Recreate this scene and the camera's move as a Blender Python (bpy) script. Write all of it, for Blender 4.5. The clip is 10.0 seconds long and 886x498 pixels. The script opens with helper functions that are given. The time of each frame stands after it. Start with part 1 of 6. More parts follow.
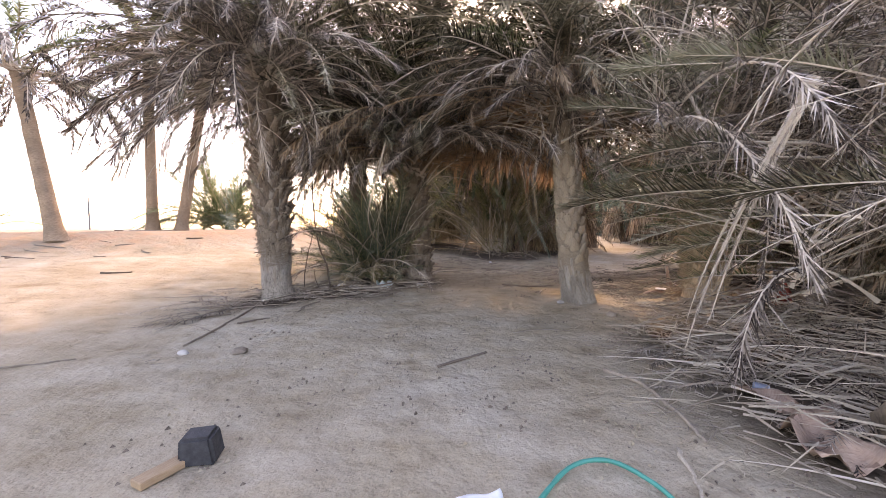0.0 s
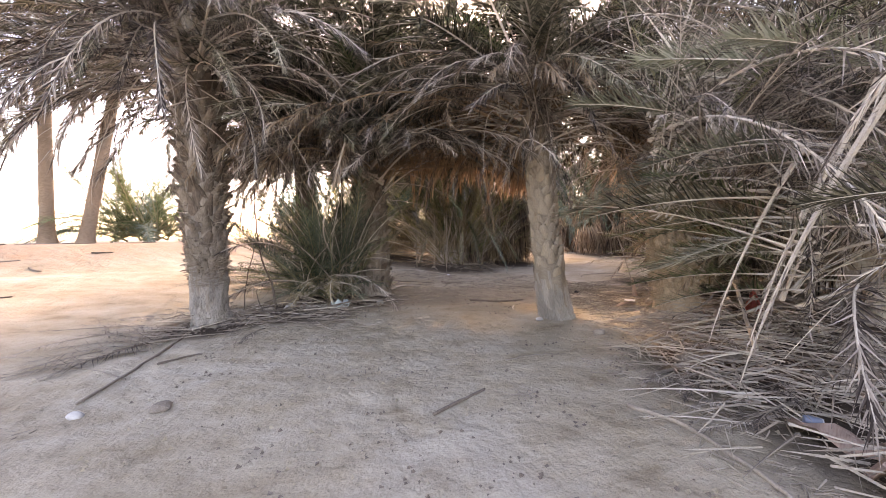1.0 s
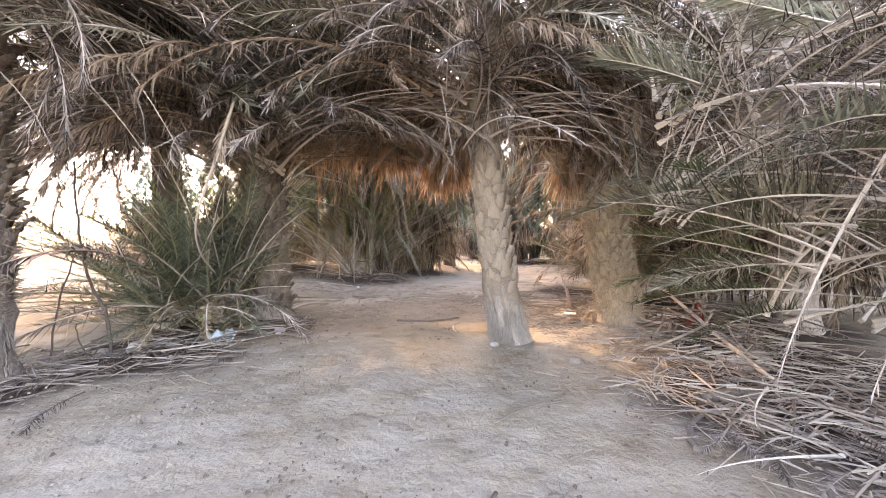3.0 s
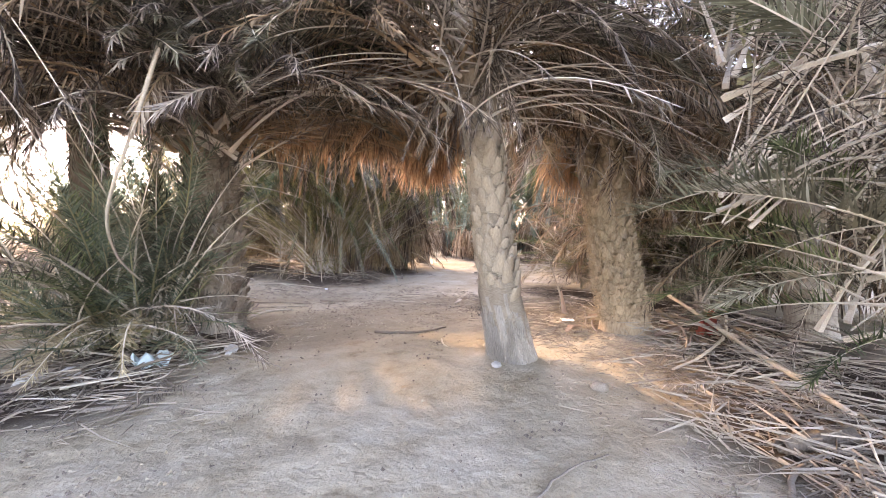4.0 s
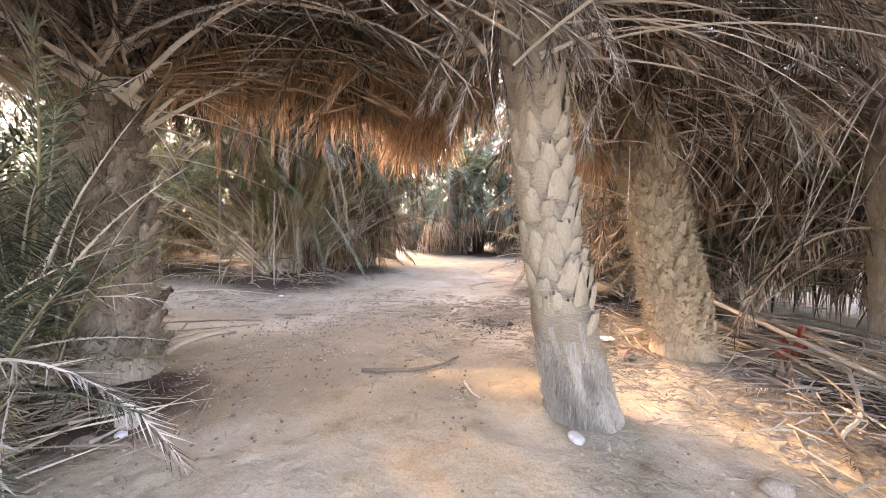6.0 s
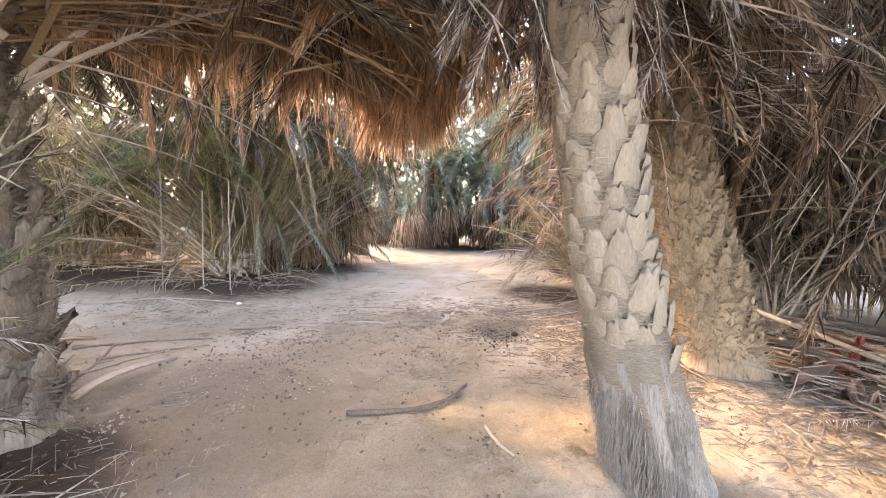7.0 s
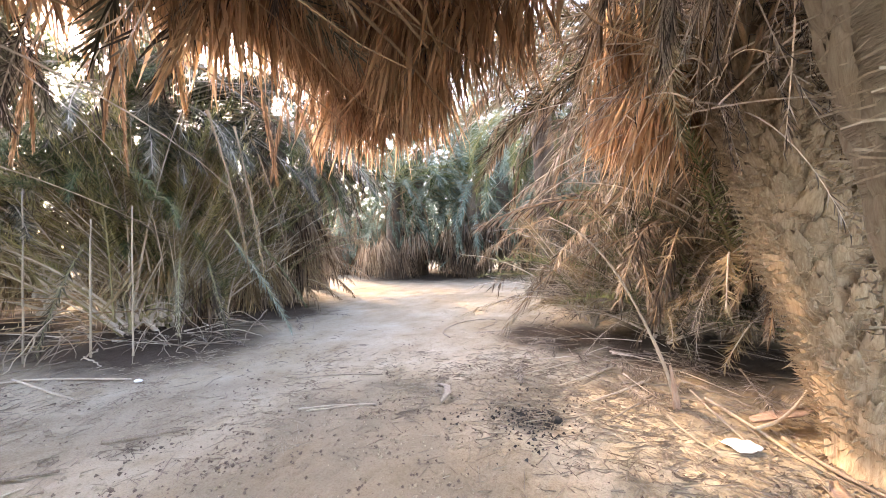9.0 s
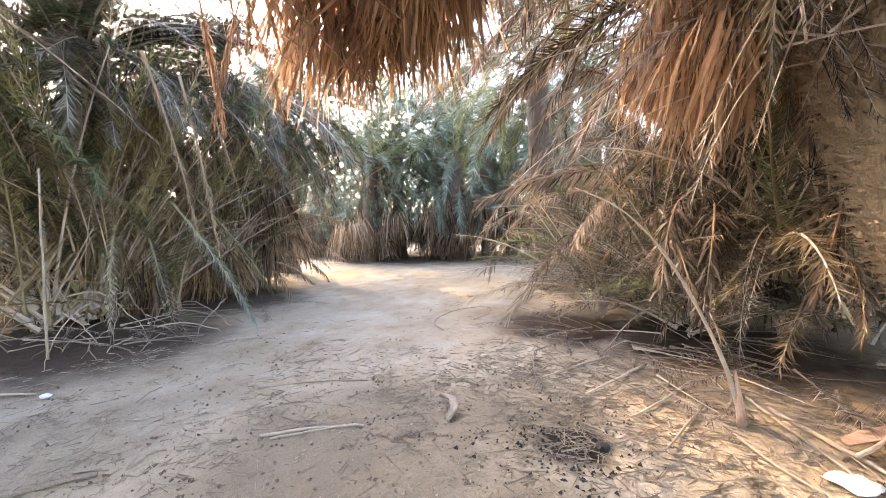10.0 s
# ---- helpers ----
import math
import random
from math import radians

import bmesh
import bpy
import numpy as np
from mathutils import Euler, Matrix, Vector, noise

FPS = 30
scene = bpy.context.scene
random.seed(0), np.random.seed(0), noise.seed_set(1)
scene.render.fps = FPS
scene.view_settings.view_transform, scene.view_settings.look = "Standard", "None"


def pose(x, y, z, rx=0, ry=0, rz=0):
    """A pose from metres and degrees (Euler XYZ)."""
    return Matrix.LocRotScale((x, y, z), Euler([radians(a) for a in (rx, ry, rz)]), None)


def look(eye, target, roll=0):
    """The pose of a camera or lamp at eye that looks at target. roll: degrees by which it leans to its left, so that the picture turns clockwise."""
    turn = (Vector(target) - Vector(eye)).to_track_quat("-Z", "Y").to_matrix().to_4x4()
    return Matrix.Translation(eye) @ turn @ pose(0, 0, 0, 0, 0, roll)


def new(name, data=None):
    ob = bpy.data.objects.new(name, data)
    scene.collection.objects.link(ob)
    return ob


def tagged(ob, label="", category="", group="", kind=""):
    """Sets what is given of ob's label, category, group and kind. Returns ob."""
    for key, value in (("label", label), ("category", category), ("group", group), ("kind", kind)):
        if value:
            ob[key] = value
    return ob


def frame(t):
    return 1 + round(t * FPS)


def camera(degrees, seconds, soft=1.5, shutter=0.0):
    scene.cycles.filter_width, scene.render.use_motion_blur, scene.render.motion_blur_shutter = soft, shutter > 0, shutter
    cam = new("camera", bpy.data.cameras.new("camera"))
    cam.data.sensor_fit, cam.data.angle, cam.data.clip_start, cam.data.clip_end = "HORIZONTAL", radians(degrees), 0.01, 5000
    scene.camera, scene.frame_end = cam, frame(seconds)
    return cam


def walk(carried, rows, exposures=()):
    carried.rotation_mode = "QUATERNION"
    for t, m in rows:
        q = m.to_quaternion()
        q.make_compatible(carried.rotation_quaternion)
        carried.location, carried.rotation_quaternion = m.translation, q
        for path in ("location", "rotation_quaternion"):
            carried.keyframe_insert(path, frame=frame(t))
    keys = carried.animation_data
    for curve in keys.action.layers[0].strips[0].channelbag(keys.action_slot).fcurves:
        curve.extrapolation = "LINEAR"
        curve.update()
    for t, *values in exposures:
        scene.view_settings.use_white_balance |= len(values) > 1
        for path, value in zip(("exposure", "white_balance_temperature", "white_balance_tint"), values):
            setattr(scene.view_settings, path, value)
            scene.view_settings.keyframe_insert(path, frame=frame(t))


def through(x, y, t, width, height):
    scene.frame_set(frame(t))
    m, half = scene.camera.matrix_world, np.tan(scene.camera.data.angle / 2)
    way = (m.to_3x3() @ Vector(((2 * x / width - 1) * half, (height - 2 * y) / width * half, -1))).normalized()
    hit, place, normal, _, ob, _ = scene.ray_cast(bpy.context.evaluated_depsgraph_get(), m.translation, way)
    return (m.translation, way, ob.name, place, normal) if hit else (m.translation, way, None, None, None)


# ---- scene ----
cam = camera(98.2, 10.0, soft=0.7)
PATH = [
    (0, (-0.068, 0.739, 1.356), (-0.011, 2.734, 1.237), -0.4),
    (0.5, (-0.302, 1.098, 1.383), (-0.103, 3.086, 1.291), -0.6),
    (1, (-0.465, 1.518, 1.377), (-0.114, 3.486, 1.31), -0.6),
    (1.5, (-0.637, 1.87, 1.389), (-0.147, 3.808, 1.353), 0.2),
    (2, (-0.721, 2.281, 1.365), (-0.008, 4.15, 1.333), -0.6),
    (2.5, (-0.717, 2.692, 1.397), (0.084, 4.524, 1.388), -0.3),
    (2.7, (-0.72, 2.85, 1.375), (0.111, 4.668, 1.359), 0.0),
    (3.8, (-0.55, 3.915, 1.411), (0.437, 5.653, 1.344), -0.3),
    (4, (-0.532, 4.092, 1.429), (0.49, 5.81, 1.371), 0.2),
    (4.5, (-0.529, 4.539, 1.476), (0.583, 6.202, 1.445), 0.1),
    (5, (-0.389, 5.03, 1.462), (0.755, 6.67, 1.418), 0.5),
    (5.5, (-0.311, 5.504, 1.45), (0.868, 7.118, 1.368), 1.2),
    (5.7, (-0.28, 5.703, 1.475), (0.915, 7.303, 1.383), 0.9),
    (6.8, (0.042, 6.73, 1.499), (1.357, 8.232, 1.375), 0.0),
    (7, (0.116, 6.955, 1.522), (1.464, 8.426, 1.384), 0.1),
    (7.5, (0.333, 7.365, 1.543), (1.769, 8.75, 1.406), -0.5),
    (8, (0.578, 7.736, 1.583), (2.063, 9.072, 1.482), -0.6),
    (8.5, (0.765, 8.139, 1.622), (2.275, 9.448, 1.553), -1.0),
    (9, (1.026, 8.519, 1.623), (2.521, 9.847, 1.609), -1.5),
    (9.5, (1.306, 8.934, 1.593), (2.822, 10.237, 1.545), -1.0),
    (10, (1.563, 9.364, 1.575), (3.14, 10.59, 1.464), -1.1),
]
EXPOSURES = [(0.0, 2.76, 8400, 31), (2.0, 3.48, 8400, 31), (4.0, 4.0, 7800, 28), (5.5, 4.12, 8100, 29), (7.5, 4.2, 7800, 26), (9.0, 4.2, 7500, 22), (10.0, 4.04, 7400, 21)]
walk(cam, [(t, look(eye, target, roll)) for t, eye, target, roll in PATH], EXPOSURES)

# ---- light ----
SUN_AZ, SUN_EL = 11.0, 33.5          # degrees clockwise from +y, and above the horizon
sun_way = Vector((math.sin(radians(SUN_AZ)) * math.cos(radians(SUN_EL)), math.cos(radians(SUN_AZ)) * math.cos(radians(SUN_EL)), math.sin(radians(SUN_EL))))
world = bpy.data.worlds.new("sky")
scene.world = world
world.use_nodes = True
wn = world.node_tree.nodes
sky = wn.new("ShaderNodeTexSky")
sky.sky_type = "NISHITA"
sky.sun_disc = False
sky.sun_elevation, sky.sun_rotation = radians(SUN_EL), radians(SUN_AZ)
sky.air_density, sky.dust_density, sky.ozone_density = 1.0, 1.7, 1.0
wn["Background"].inputs["Strength"].default_value = 0.15
world.node_tree.links.new(sky.outputs["Color"], wn["Background"].inputs["Color"])
lamp = bpy.data.lights.new("sun", "SUN")
lamp.energy, lamp.angle, lamp.color = 0.54, radians(0.6), (1.0, 0.77, 0.46)
sun = new("sun", lamp)
sun.matrix_world = look(Vector((0, 0, 30)) + sun_way * 20, (0, 0, 30))


# ---- materials ----
def mat(name):
    m = bpy.data.materials.new(name)
    m.use_nodes = True
    nt = m.node_tree
    return m, nt, nt.nodes["Principled BSDF"], nt.nodes["Material Output"]


def node(nt, kind, **sets):
    n = nt.nodes.new(kind)
    for k, v in sets.items():
        n.inputs[k.replace("_", " ")].default_value = v
    return n


def ramp(nt, fac, stops):
    r = nt.nodes.new("ShaderNodeValToRGB")
    els = r.color_ramp.elements
    while len(els) < len(stops):
        els.new(0.5)
    for e, (p, c) in zip(els, stops):
        e.position, e.color = p, (*c, 1)
    nt.links.new(fac, r.inputs["Fac"])
    return r.outputs["Color"]


def mixc(nt, fac, a, b, blend="MIX"):
    m = nt.nodes.new("ShaderNodeMix")
    m.data_type, m.blend_type = "RGBA", blend
    if isinstance(fac, (int, float)):
        m.inputs[0].default_value = fac
    else:
        nt.links.new(fac, m.inputs[0])
    for sock, v in ((m.inputs[6], a), (m.inputs[7], b)):
        if isinstance(v, tuple):
            sock.default_value = (*v, 1)
        else:
            nt.links.new(v, sock)
    return m.outputs[2]


def coords(nt, which="Object", scale=(1, 1, 1)):
    c = nt.nodes.new("ShaderNodeTexCoord")
    mp = nt.nodes.new("ShaderNodeMapping")
    mp.inputs["Scale"].default_value = scale
    nt.links.new(c.outputs[which], mp.inputs["Vector"])
    return mp.outputs["Vector"]


def noise_tex(nt, vec, scale, detail=6, rough=0.6):
    n = node(nt, "ShaderNodeTexNoise", Scale=scale, Detail=detail, Roughness=rough)
    nt.links.new(vec, n.inputs["Vector"])
    return n.outputs["Fac"]


def bump(nt, height, strength, distance, under=None):
    b = node(nt, "ShaderNodeBump", Strength=strength, Distance=distance)
    nt.links.new(height, b.inputs["Height"])
    if under is not None:
        nt.links.new(under, b.inputs["Normal"])
    return b.outputs["Normal"]


def leaf_material(name, stops, through=0.25, rough=0.6, glow=(1, 1, 1)):
    """Leaflets: colour runs by object and by leaflet, and some light shines through."""
    m, nt, p, out = mat(name)
    info = nt.nodes.new("ShaderNodeObjectInfo")
    geo = nt.nodes.new("ShaderNodeNewGeometry")
    add = nt.nodes.new("ShaderNodeMath")
    add.operation = "MULTIPLY_ADD"
    add.inputs[1].default_value = 0.8
    nt.links.new(geo.outputs["Random Per Island"], add.inputs[0])
    half = nt.nodes.new("ShaderNodeMath")
    half.operation = "MULTIPLY"
    half.inputs[1].default_value = 0.52
    nt.links.new(info.outputs["Random"], half.inputs[0])
    shift = nt.nodes.new("ShaderNodeMath")
    shift.operation = "SUBTRACT"
    shift.inputs[1].default_value = 0.27
    nt.links.new(half.outputs[0], shift.inputs[0])
    nt.links.new(shift.outputs[0], add.inputs[2])
    col = ramp(nt, add.outputs[0], stops)
    grain = noise_tex(nt, coords(nt, "Object"), 9.0, 4)
    col = mixc(nt, 0.5, col, ramp(nt, grain, [(0.3, (0.55, 0.55, 0.55)), (0.7, (1.25, 1.22, 1.15))]), "MULTIPLY")
    nt.links.new(col, p.inputs["Base Color"])
    p.inputs["Roughness"].default_value = rough
    p.inputs["Specular IOR Level"].default_value = 0.22
    tr = nt.nodes.new("ShaderNodeBsdfTranslucent")
    nt.links.new(mixc(nt, 1.0, col, glow, "MULTIPLY"), tr.inputs["Color"])
    mx = nt.nodes.new("ShaderNodeMixShader")
    mx.inputs[0].default_value = through
    nt.links.new(p.outputs[0], mx.inputs[1])
    nt.links.new(tr.outputs[0], mx.inputs[2])
    nt.links.new(mx.outputs[0], out.inputs["Surface"])
    return m


GREEN = leaf_material("green_leaflet", [(0.0, (0.05, 0.065, 0.033)), (0.4, (0.13, 0.165, 0.075)), (0.75, (0.245, 0.28, 0.14)), (1.0, (0.40, 0.42, 0.235))], 0.36)
DUSTY = leaf_material("dusty_leaflet", [(0.0, (0.036, 0.033, 0.022)), (0.4, (0.145, 0.132, 0.09)), (0.75, (0.30, 0.275, 0.195)), (1.0, (0.54, 0.50, 0.38))], 0.18)
BLUE = leaf_material("blue_green_leaflet", [(0.0, (0.09, 0.13, 0.10)), (0.5, (0.25, 0.315, 0.255)), (1.0, (0.43, 0.48, 0.40))], 0.42)
DRY = leaf_material("dry_grey_leaflet", [(0.0, (0.035, 0.026, 0.022)), (0.3, (0.115, 0.09, 0.075)), (0.55, (0.27, 0.225, 0.19)), (0.8, (0.46, 0.395, 0.34)), (1.0, (0.70, 0.62, 0.55))], 0.07)
THATCH = leaf_material("brown_dead_leaflet", [(0.0, (0.30, 0.178, 0.105)), (0.45, (0.62, 0.405, 0.24)), (1.0, (0.80, 0.59, 0.39))], 0.55)

PALE = leaf_material("pale_dusty_leaflet", [(0.0, (0.11, 0.11, 0.075)), (0.5, (0.26, 0.262, 0.185)), (1.0, (0.44, 0.435, 0.33))], 0.25)
PALE_DEAD = leaf_material("pale_dead_leaflet", [(0.0, (0.18, 0.15, 0.125)), (0.5, (0.36, 0.31, 0.27)), (1.0, (0.58, 0.51, 0.45))], 0.15)
BROWN = leaf_material("brown_grey_leaflet", [(0.0, (0.05, 0.034, 0.024)), (0.35, (0.22, 0.158, 0.11)), (0.7, (0.42, 0.325, 0.235)), (1.0, (0.62, 0.52, 0.405))], 0.25)
BLUE_DARK = leaf_material("shaded_blue_leaflet", [(0.0, (0.05, 0.065, 0.045)), (0.5, (0.145, 0.18, 0.13)), (1.0, (0.30, 0.33, 0.24))], 0.3)
STRAW = leaf_material("straw_leaflet", [(0.0, (0.25, 0.185, 0.105)), (0.5, (0.40, 0.32, 0.20)), (1.0, (0.56, 0.47, 0.31))], 0.3)

OLIVE = leaf_material("olive_leaflet", [(0.0, (0.08, 0.078, 0.03)), (0.3, (0.25, 0.238, 0.095)), (0.65, (0.47, 0.43, 0.19)), (1.0, (0.66, 0.59, 0.32))], 0.42)
STRAW_GREEN = leaf_material("straw_green_leaflet", [(0.0, (0.10, 0.072, 0.036)), (0.3, (0.32, 0.248, 0.135)), (0.65, (0.54, 0.44, 0.26)), (1.0, (0.73, 0.64, 0.43))], 0.4)


def fibre_material(name, stops, scale=(14, 14, 2.2), depth=0.012, rough=0.85, vary=0.8):
    m, nt, p, out = mat(name)
    vec = coords(nt, "Object", scale)
    fine = noise_tex(nt, vec, 3.0, 8, 0.65)
    big = noise_tex(nt, coords(nt, "Object"), 1.7, 4)
    info = nt.nodes.new("ShaderNodeObjectInfo")
    col = ramp(nt, fine, stops)
    col = mixc(nt, 0.7, col, ramp(nt, big, [(0.3, (0.62, 0.60, 0.58)), (0.7, (1.2, 1.18, 1.12))]), "MULTIPLY")
    col = mixc(nt, vary, col, ramp(nt, info.outputs["Random"], [(0.0, (0.72, 0.70, 0.68)), (1.0, (1.2, 1.18, 1.15))]), "MULTIPLY")
    nt.links.new(col, p.inputs["Base Color"])
    p.inputs["Roughness"].default_value = rough
    p.inputs["Specular IOR Level"].default_value = 0.2
    nt.links.new(bump(nt, fine, 0.9, depth), p.inputs["Normal"])
    return m


RIB = fibre_material("pale_dry_midrib", [(0.25, (0.42, 0.365, 0.31)), (0.75, (0.74, 0.675, 0.59))], (30, 30, 30), 0.003, 0.6)
RIB_BROWN = fibre_material("brown_midrib", [(0.25, (0.26, 0.17, 0.10)), (0.75, (0.46, 0.34, 0.22))], (30, 30, 30), 0.003, 0.6)
RIB_GREEN = fibre_material("green_midrib", [(0.25, (0.16, 0.16, 0.08)), (0.75, (0.34, 0.31, 0.19))], (30, 30, 30), 0.003, 0.5)
RIB_OLIVE = fibre_material("olive_midrib", [(0.25, (0.26, 0.24, 0.12)), (0.75, (0.48, 0.43, 0.27))], (30, 30, 30), 0.003, 0.5)
BARK = fibre_material("grey_palm_bark", [(0.25, (0.17, 0.145, 0.12)), (0.5, (0.34, 0.295, 0.25)), (0.8, (0.47, 0.42, 0.36))])
BARK_NET = fibre_material("fibre_net_bark", [(0.25, (0.17, 0.137, 0.105)), (0.5, (0.33, 0.275, 0.215)), (0.8, (0.48, 0.415, 0.335))], (9, 9, 60), 0.02)
BARK_TALL = fibre_material("brown_ringed_bark", [(0.25, (0.16, 0.115, 0.08)), (0.5, (0.27, 0.20, 0.145)), (0.8, (0.37, 0.29, 0.215))], (5, 5, 16))
BARK_DARK = fibre_material("dark_palm_bark", [(0.25, (0.085, 0.068, 0.055)), (0.5, (0.17, 0.14, 0.115)), (0.8, (0.28, 0.235, 0.19))])
BARK_WARM = fibre_material("tan_palm_bark", [(0.25, (0.24, 0.17, 0.11)), (0.5, (0.42, 0.32, 0.22)), (0.8, (0.55, 0.45, 0.33))])
ROOT = fibre_material("root_fibre", [(0.2, (0.15, 0.13, 0.112)), (0.5, (0.38, 0.34, 0.30)), (0.8, (0.56, 0.52, 0.465))], (32, 32, 3.0), 0.03)
ROOT_KNOBBY = fibre_material("knobbly_grey_bark", [(0.25, (0.17, 0.148, 0.13)), (0.45, (0.36, 0.325, 0.29)), (0.8, (0.55, 0.51, 0.465))], (13, 13, 7), 0.06)
BOOT = fibre_material("weathered_leaf_base", [(0.15, (0.20, 0.158, 0.114)), (0.45, (0.325, 0.267, 0.203)), (0.85, (0.455, 0.39, 0.31))], (18, 18, 5), 0.006, vary=0.35)
BOOT_DARK = fibre_material("dark_leaf_base", [(0.2, (0.075, 0.058, 0.045)), (0.5, (0.16, 0.125, 0.10)), (0.8, (0.27, 0.22, 0.175))], (16, 16, 4), 0.006)
BOOT_MID = fibre_material("brown_leaf_base", [(0.2, (0.10, 0.08, 0.062)), (0.45, (0.225, 0.185, 0.15)), (0.8, (0.40, 0.345, 0.285))], (20, 20, 4), 0.012)
BOOT_WARM = fibre_material("tan_leaf_base", [(0.2, (0.20, 0.15, 0.10)), (0.5, (0.37, 0.29, 0.20)), (0.8, (0.53, 0.44, 0.325))], (16, 16, 4), 0.006, vary=0.5)
STICK = fibre_material("dead_stick", [(0.2, (0.16, 0.13, 0.105)), (0.5, (0.28, 0.235, 0.195)), (0.8, (0.40, 0.35, 0.30))], (25, 25, 25), 0.004)
STICK_DARK = fibre_material("dark_stick", [(0.2, (0.07, 0.055, 0.045)), (0.5, (0.15, 0.12, 0.10)), (0.8, (0.26, 0.22, 0.185))], (25, 25, 25), 0.005)
STICK_PALE = fibre_material("pale_stick", [(0.2, (0.30, 0.255, 0.205)), (0.5, (0.44, 0.385, 0.32)), (0.8, (0.58, 0.52, 0.44))], (25, 25, 25), 0.004)


def sand_material():
    m, nt, p, out = mat("packed_sand")
    vec = coords(nt, "Object")
    big = noise_tex(nt, vec, 0.42, 5, 0.55)
    mid = noise_tex(nt, vec, 2.3, 7, 0.6)
    fine = noise_tex(nt, vec, 26.0, 6, 0.7)
    grit = noise_tex(nt, vec, 70.0, 3, 0.6)
    col = ramp(nt, big, [(0.3, (0.315, 0.258, 0.18)), (0.5, (0.375, 0.318, 0.24)), (0.7, (0.43, 0.38, 0.305))])
    patch = noise_tex(nt, coords(nt, "Object", (1.0, 1.5, 1.0)), 1.25, 8, 0.68)
    col = mixc(nt, 0.9, col, ramp(nt, patch, [(0.30, (0.72, 0.66, 0.58)), (0.43, (0.95, 0.925, 0.88)), (0.56, (1.05, 1.05, 1.05)), (0.68, (1.13, 1.145, 1.17))]), "MULTIPLY")
    soil = nt.nodes.new("ShaderNodeVertexColor")
    soil.layer_name = "soil"
    sep = nt.nodes.new("ShaderNodeSeparateColor")
    nt.links.new(soil.outputs["Color"], sep.inputs["Color"])

    def worn(sock, lo, hi):
        """A stain's strength, broken up by the grain of the sand."""
        add = nt.nodes.new("ShaderNodeMath")
        add.operation = "ADD"
        nt.links.new(sock, add.inputs[0])
        nt.links.new(mid, add.inputs[1])
        rg = nt.nodes.new("ShaderNodeMapRange")
        rg.inputs["From Min"].default_value, rg.inputs["From Max"].default_value = lo, hi
        nt.links.new(add.outputs[0], rg.inputs["Value"])
        return rg.outputs["Result"]

    # dirt colour that also darkens the sand as the crowns' shade would
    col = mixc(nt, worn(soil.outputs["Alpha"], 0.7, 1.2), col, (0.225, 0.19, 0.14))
    col = mixc(nt, worn(sep.outputs["Green"], 0.75, 1.25), col, (0.40, 0.24, 0.15))
    # humus brown, with the shade under the clumps painted into it
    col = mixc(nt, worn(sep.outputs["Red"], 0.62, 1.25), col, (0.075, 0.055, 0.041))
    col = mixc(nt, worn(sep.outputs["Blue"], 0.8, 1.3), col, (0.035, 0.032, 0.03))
    col = mixc(nt, 0.85, col, ramp(nt, mid, [(0.28, (0.66, 0.63, 0.59)), (0.42, (0.95, 0.945, 0.93)), (0.56, (1.0, 1.0, 1.0)), (0.75, (1.16, 1.16, 1.16))]), "MULTIPLY")
    col = mixc(nt, 0.65, col, ramp(nt, fine, [(0.24, (0.42, 0.40, 0.37)), (0.36, (1, 1, 1)), (0.8, (1.06, 1.06, 1.05))]), "MULTIPLY")
    col = mixc(nt, 0.5, col, ramp(nt, grit, [(0.3, (0.6, 0.58, 0.56)), (0.5, (1, 1, 1)), (0.75, (1.2, 1.2, 1.18))]), "MULTIPLY")
    nt.links.new(col, p.inputs["Base Color"])
    p.inputs["Roughness"].default_value = 0.95
    p.inputs["Specular IOR Level"].default_value = 0.15
    b = bump(nt, grit, 0.5, 0.008)
    b = bump(nt, fine, 0.6, 0.03, b)
    b = bump(nt, noise_tex(nt, vec, 8.5, 3, 0.5), 0.6, 0.06, b)
    b = bump(nt, mid, 0.8, 0.09, b)
    nt.links.new(b, p.inputs["Normal"])
    return m


SAND = sand_material()


def stone_material(name, a, b, scale=12):
    m, nt, p, out = mat(name)
    f = noise_tex(nt, coords(nt, "Object"), scale, 6)
    nt.links.new(ramp(nt, f, [(0.3, a), (0.7, b)]), p.inputs["Base Color"])
    p.inputs["Roughness"].default_value = 0.85
    nt.links.new(bump(nt, f, 0.5, 0.02), p.inputs["Normal"])
    return m


STONE = stone_material("pale_stone", (0.36, 0.33, 0.30), (0.55, 0.52, 0.48))
CHAR = stone_material("charcoal", (0.012, 0.011, 0.010), (0.045, 0.042, 0.04), 30)
BLOCK = stone_material("black_block", (0.018, 0.019, 0.022), (0.05, 0.05, 0.055), 20)
PLANK = fibre_material("sawn_wood", [(0.2, (0.34, 0.23, 0.14)), (0.8, (0.52, 0.38, 0.26))], (6, 40, 40), 0.003, 0.7)
WHITE = stone_material("white_scrap", (0.66, 0.66, 0.64), (0.80, 0.80, 0.79), 8)
HOSE = stone_material("green_hose", (0.010, 0.20, 0.16), (0.02, 0.27, 0.22), 8)
HOSE.node_tree.nodes["Principled BSDF"].inputs["Roughness"].default_value = 0.4

SHEATH = fibre_material("dry_sheath", [(0.2, (0.26, 0.17, 0.13)), (0.5, (0.38, 0.27, 0.215)), (0.8, (0.50, 0.39, 0.32))], (30, 6, 6), 0.004, 0.7)

SHEATH_PALE = fibre_material("pale_dry_sheath", [(0.2, (0.26, 0.22, 0.18)), (0.5, (0.38, 0.33, 0.28)), (0.8, (0.50, 0.45, 0.39))], (6, 30, 6), 0.004, 0.6)


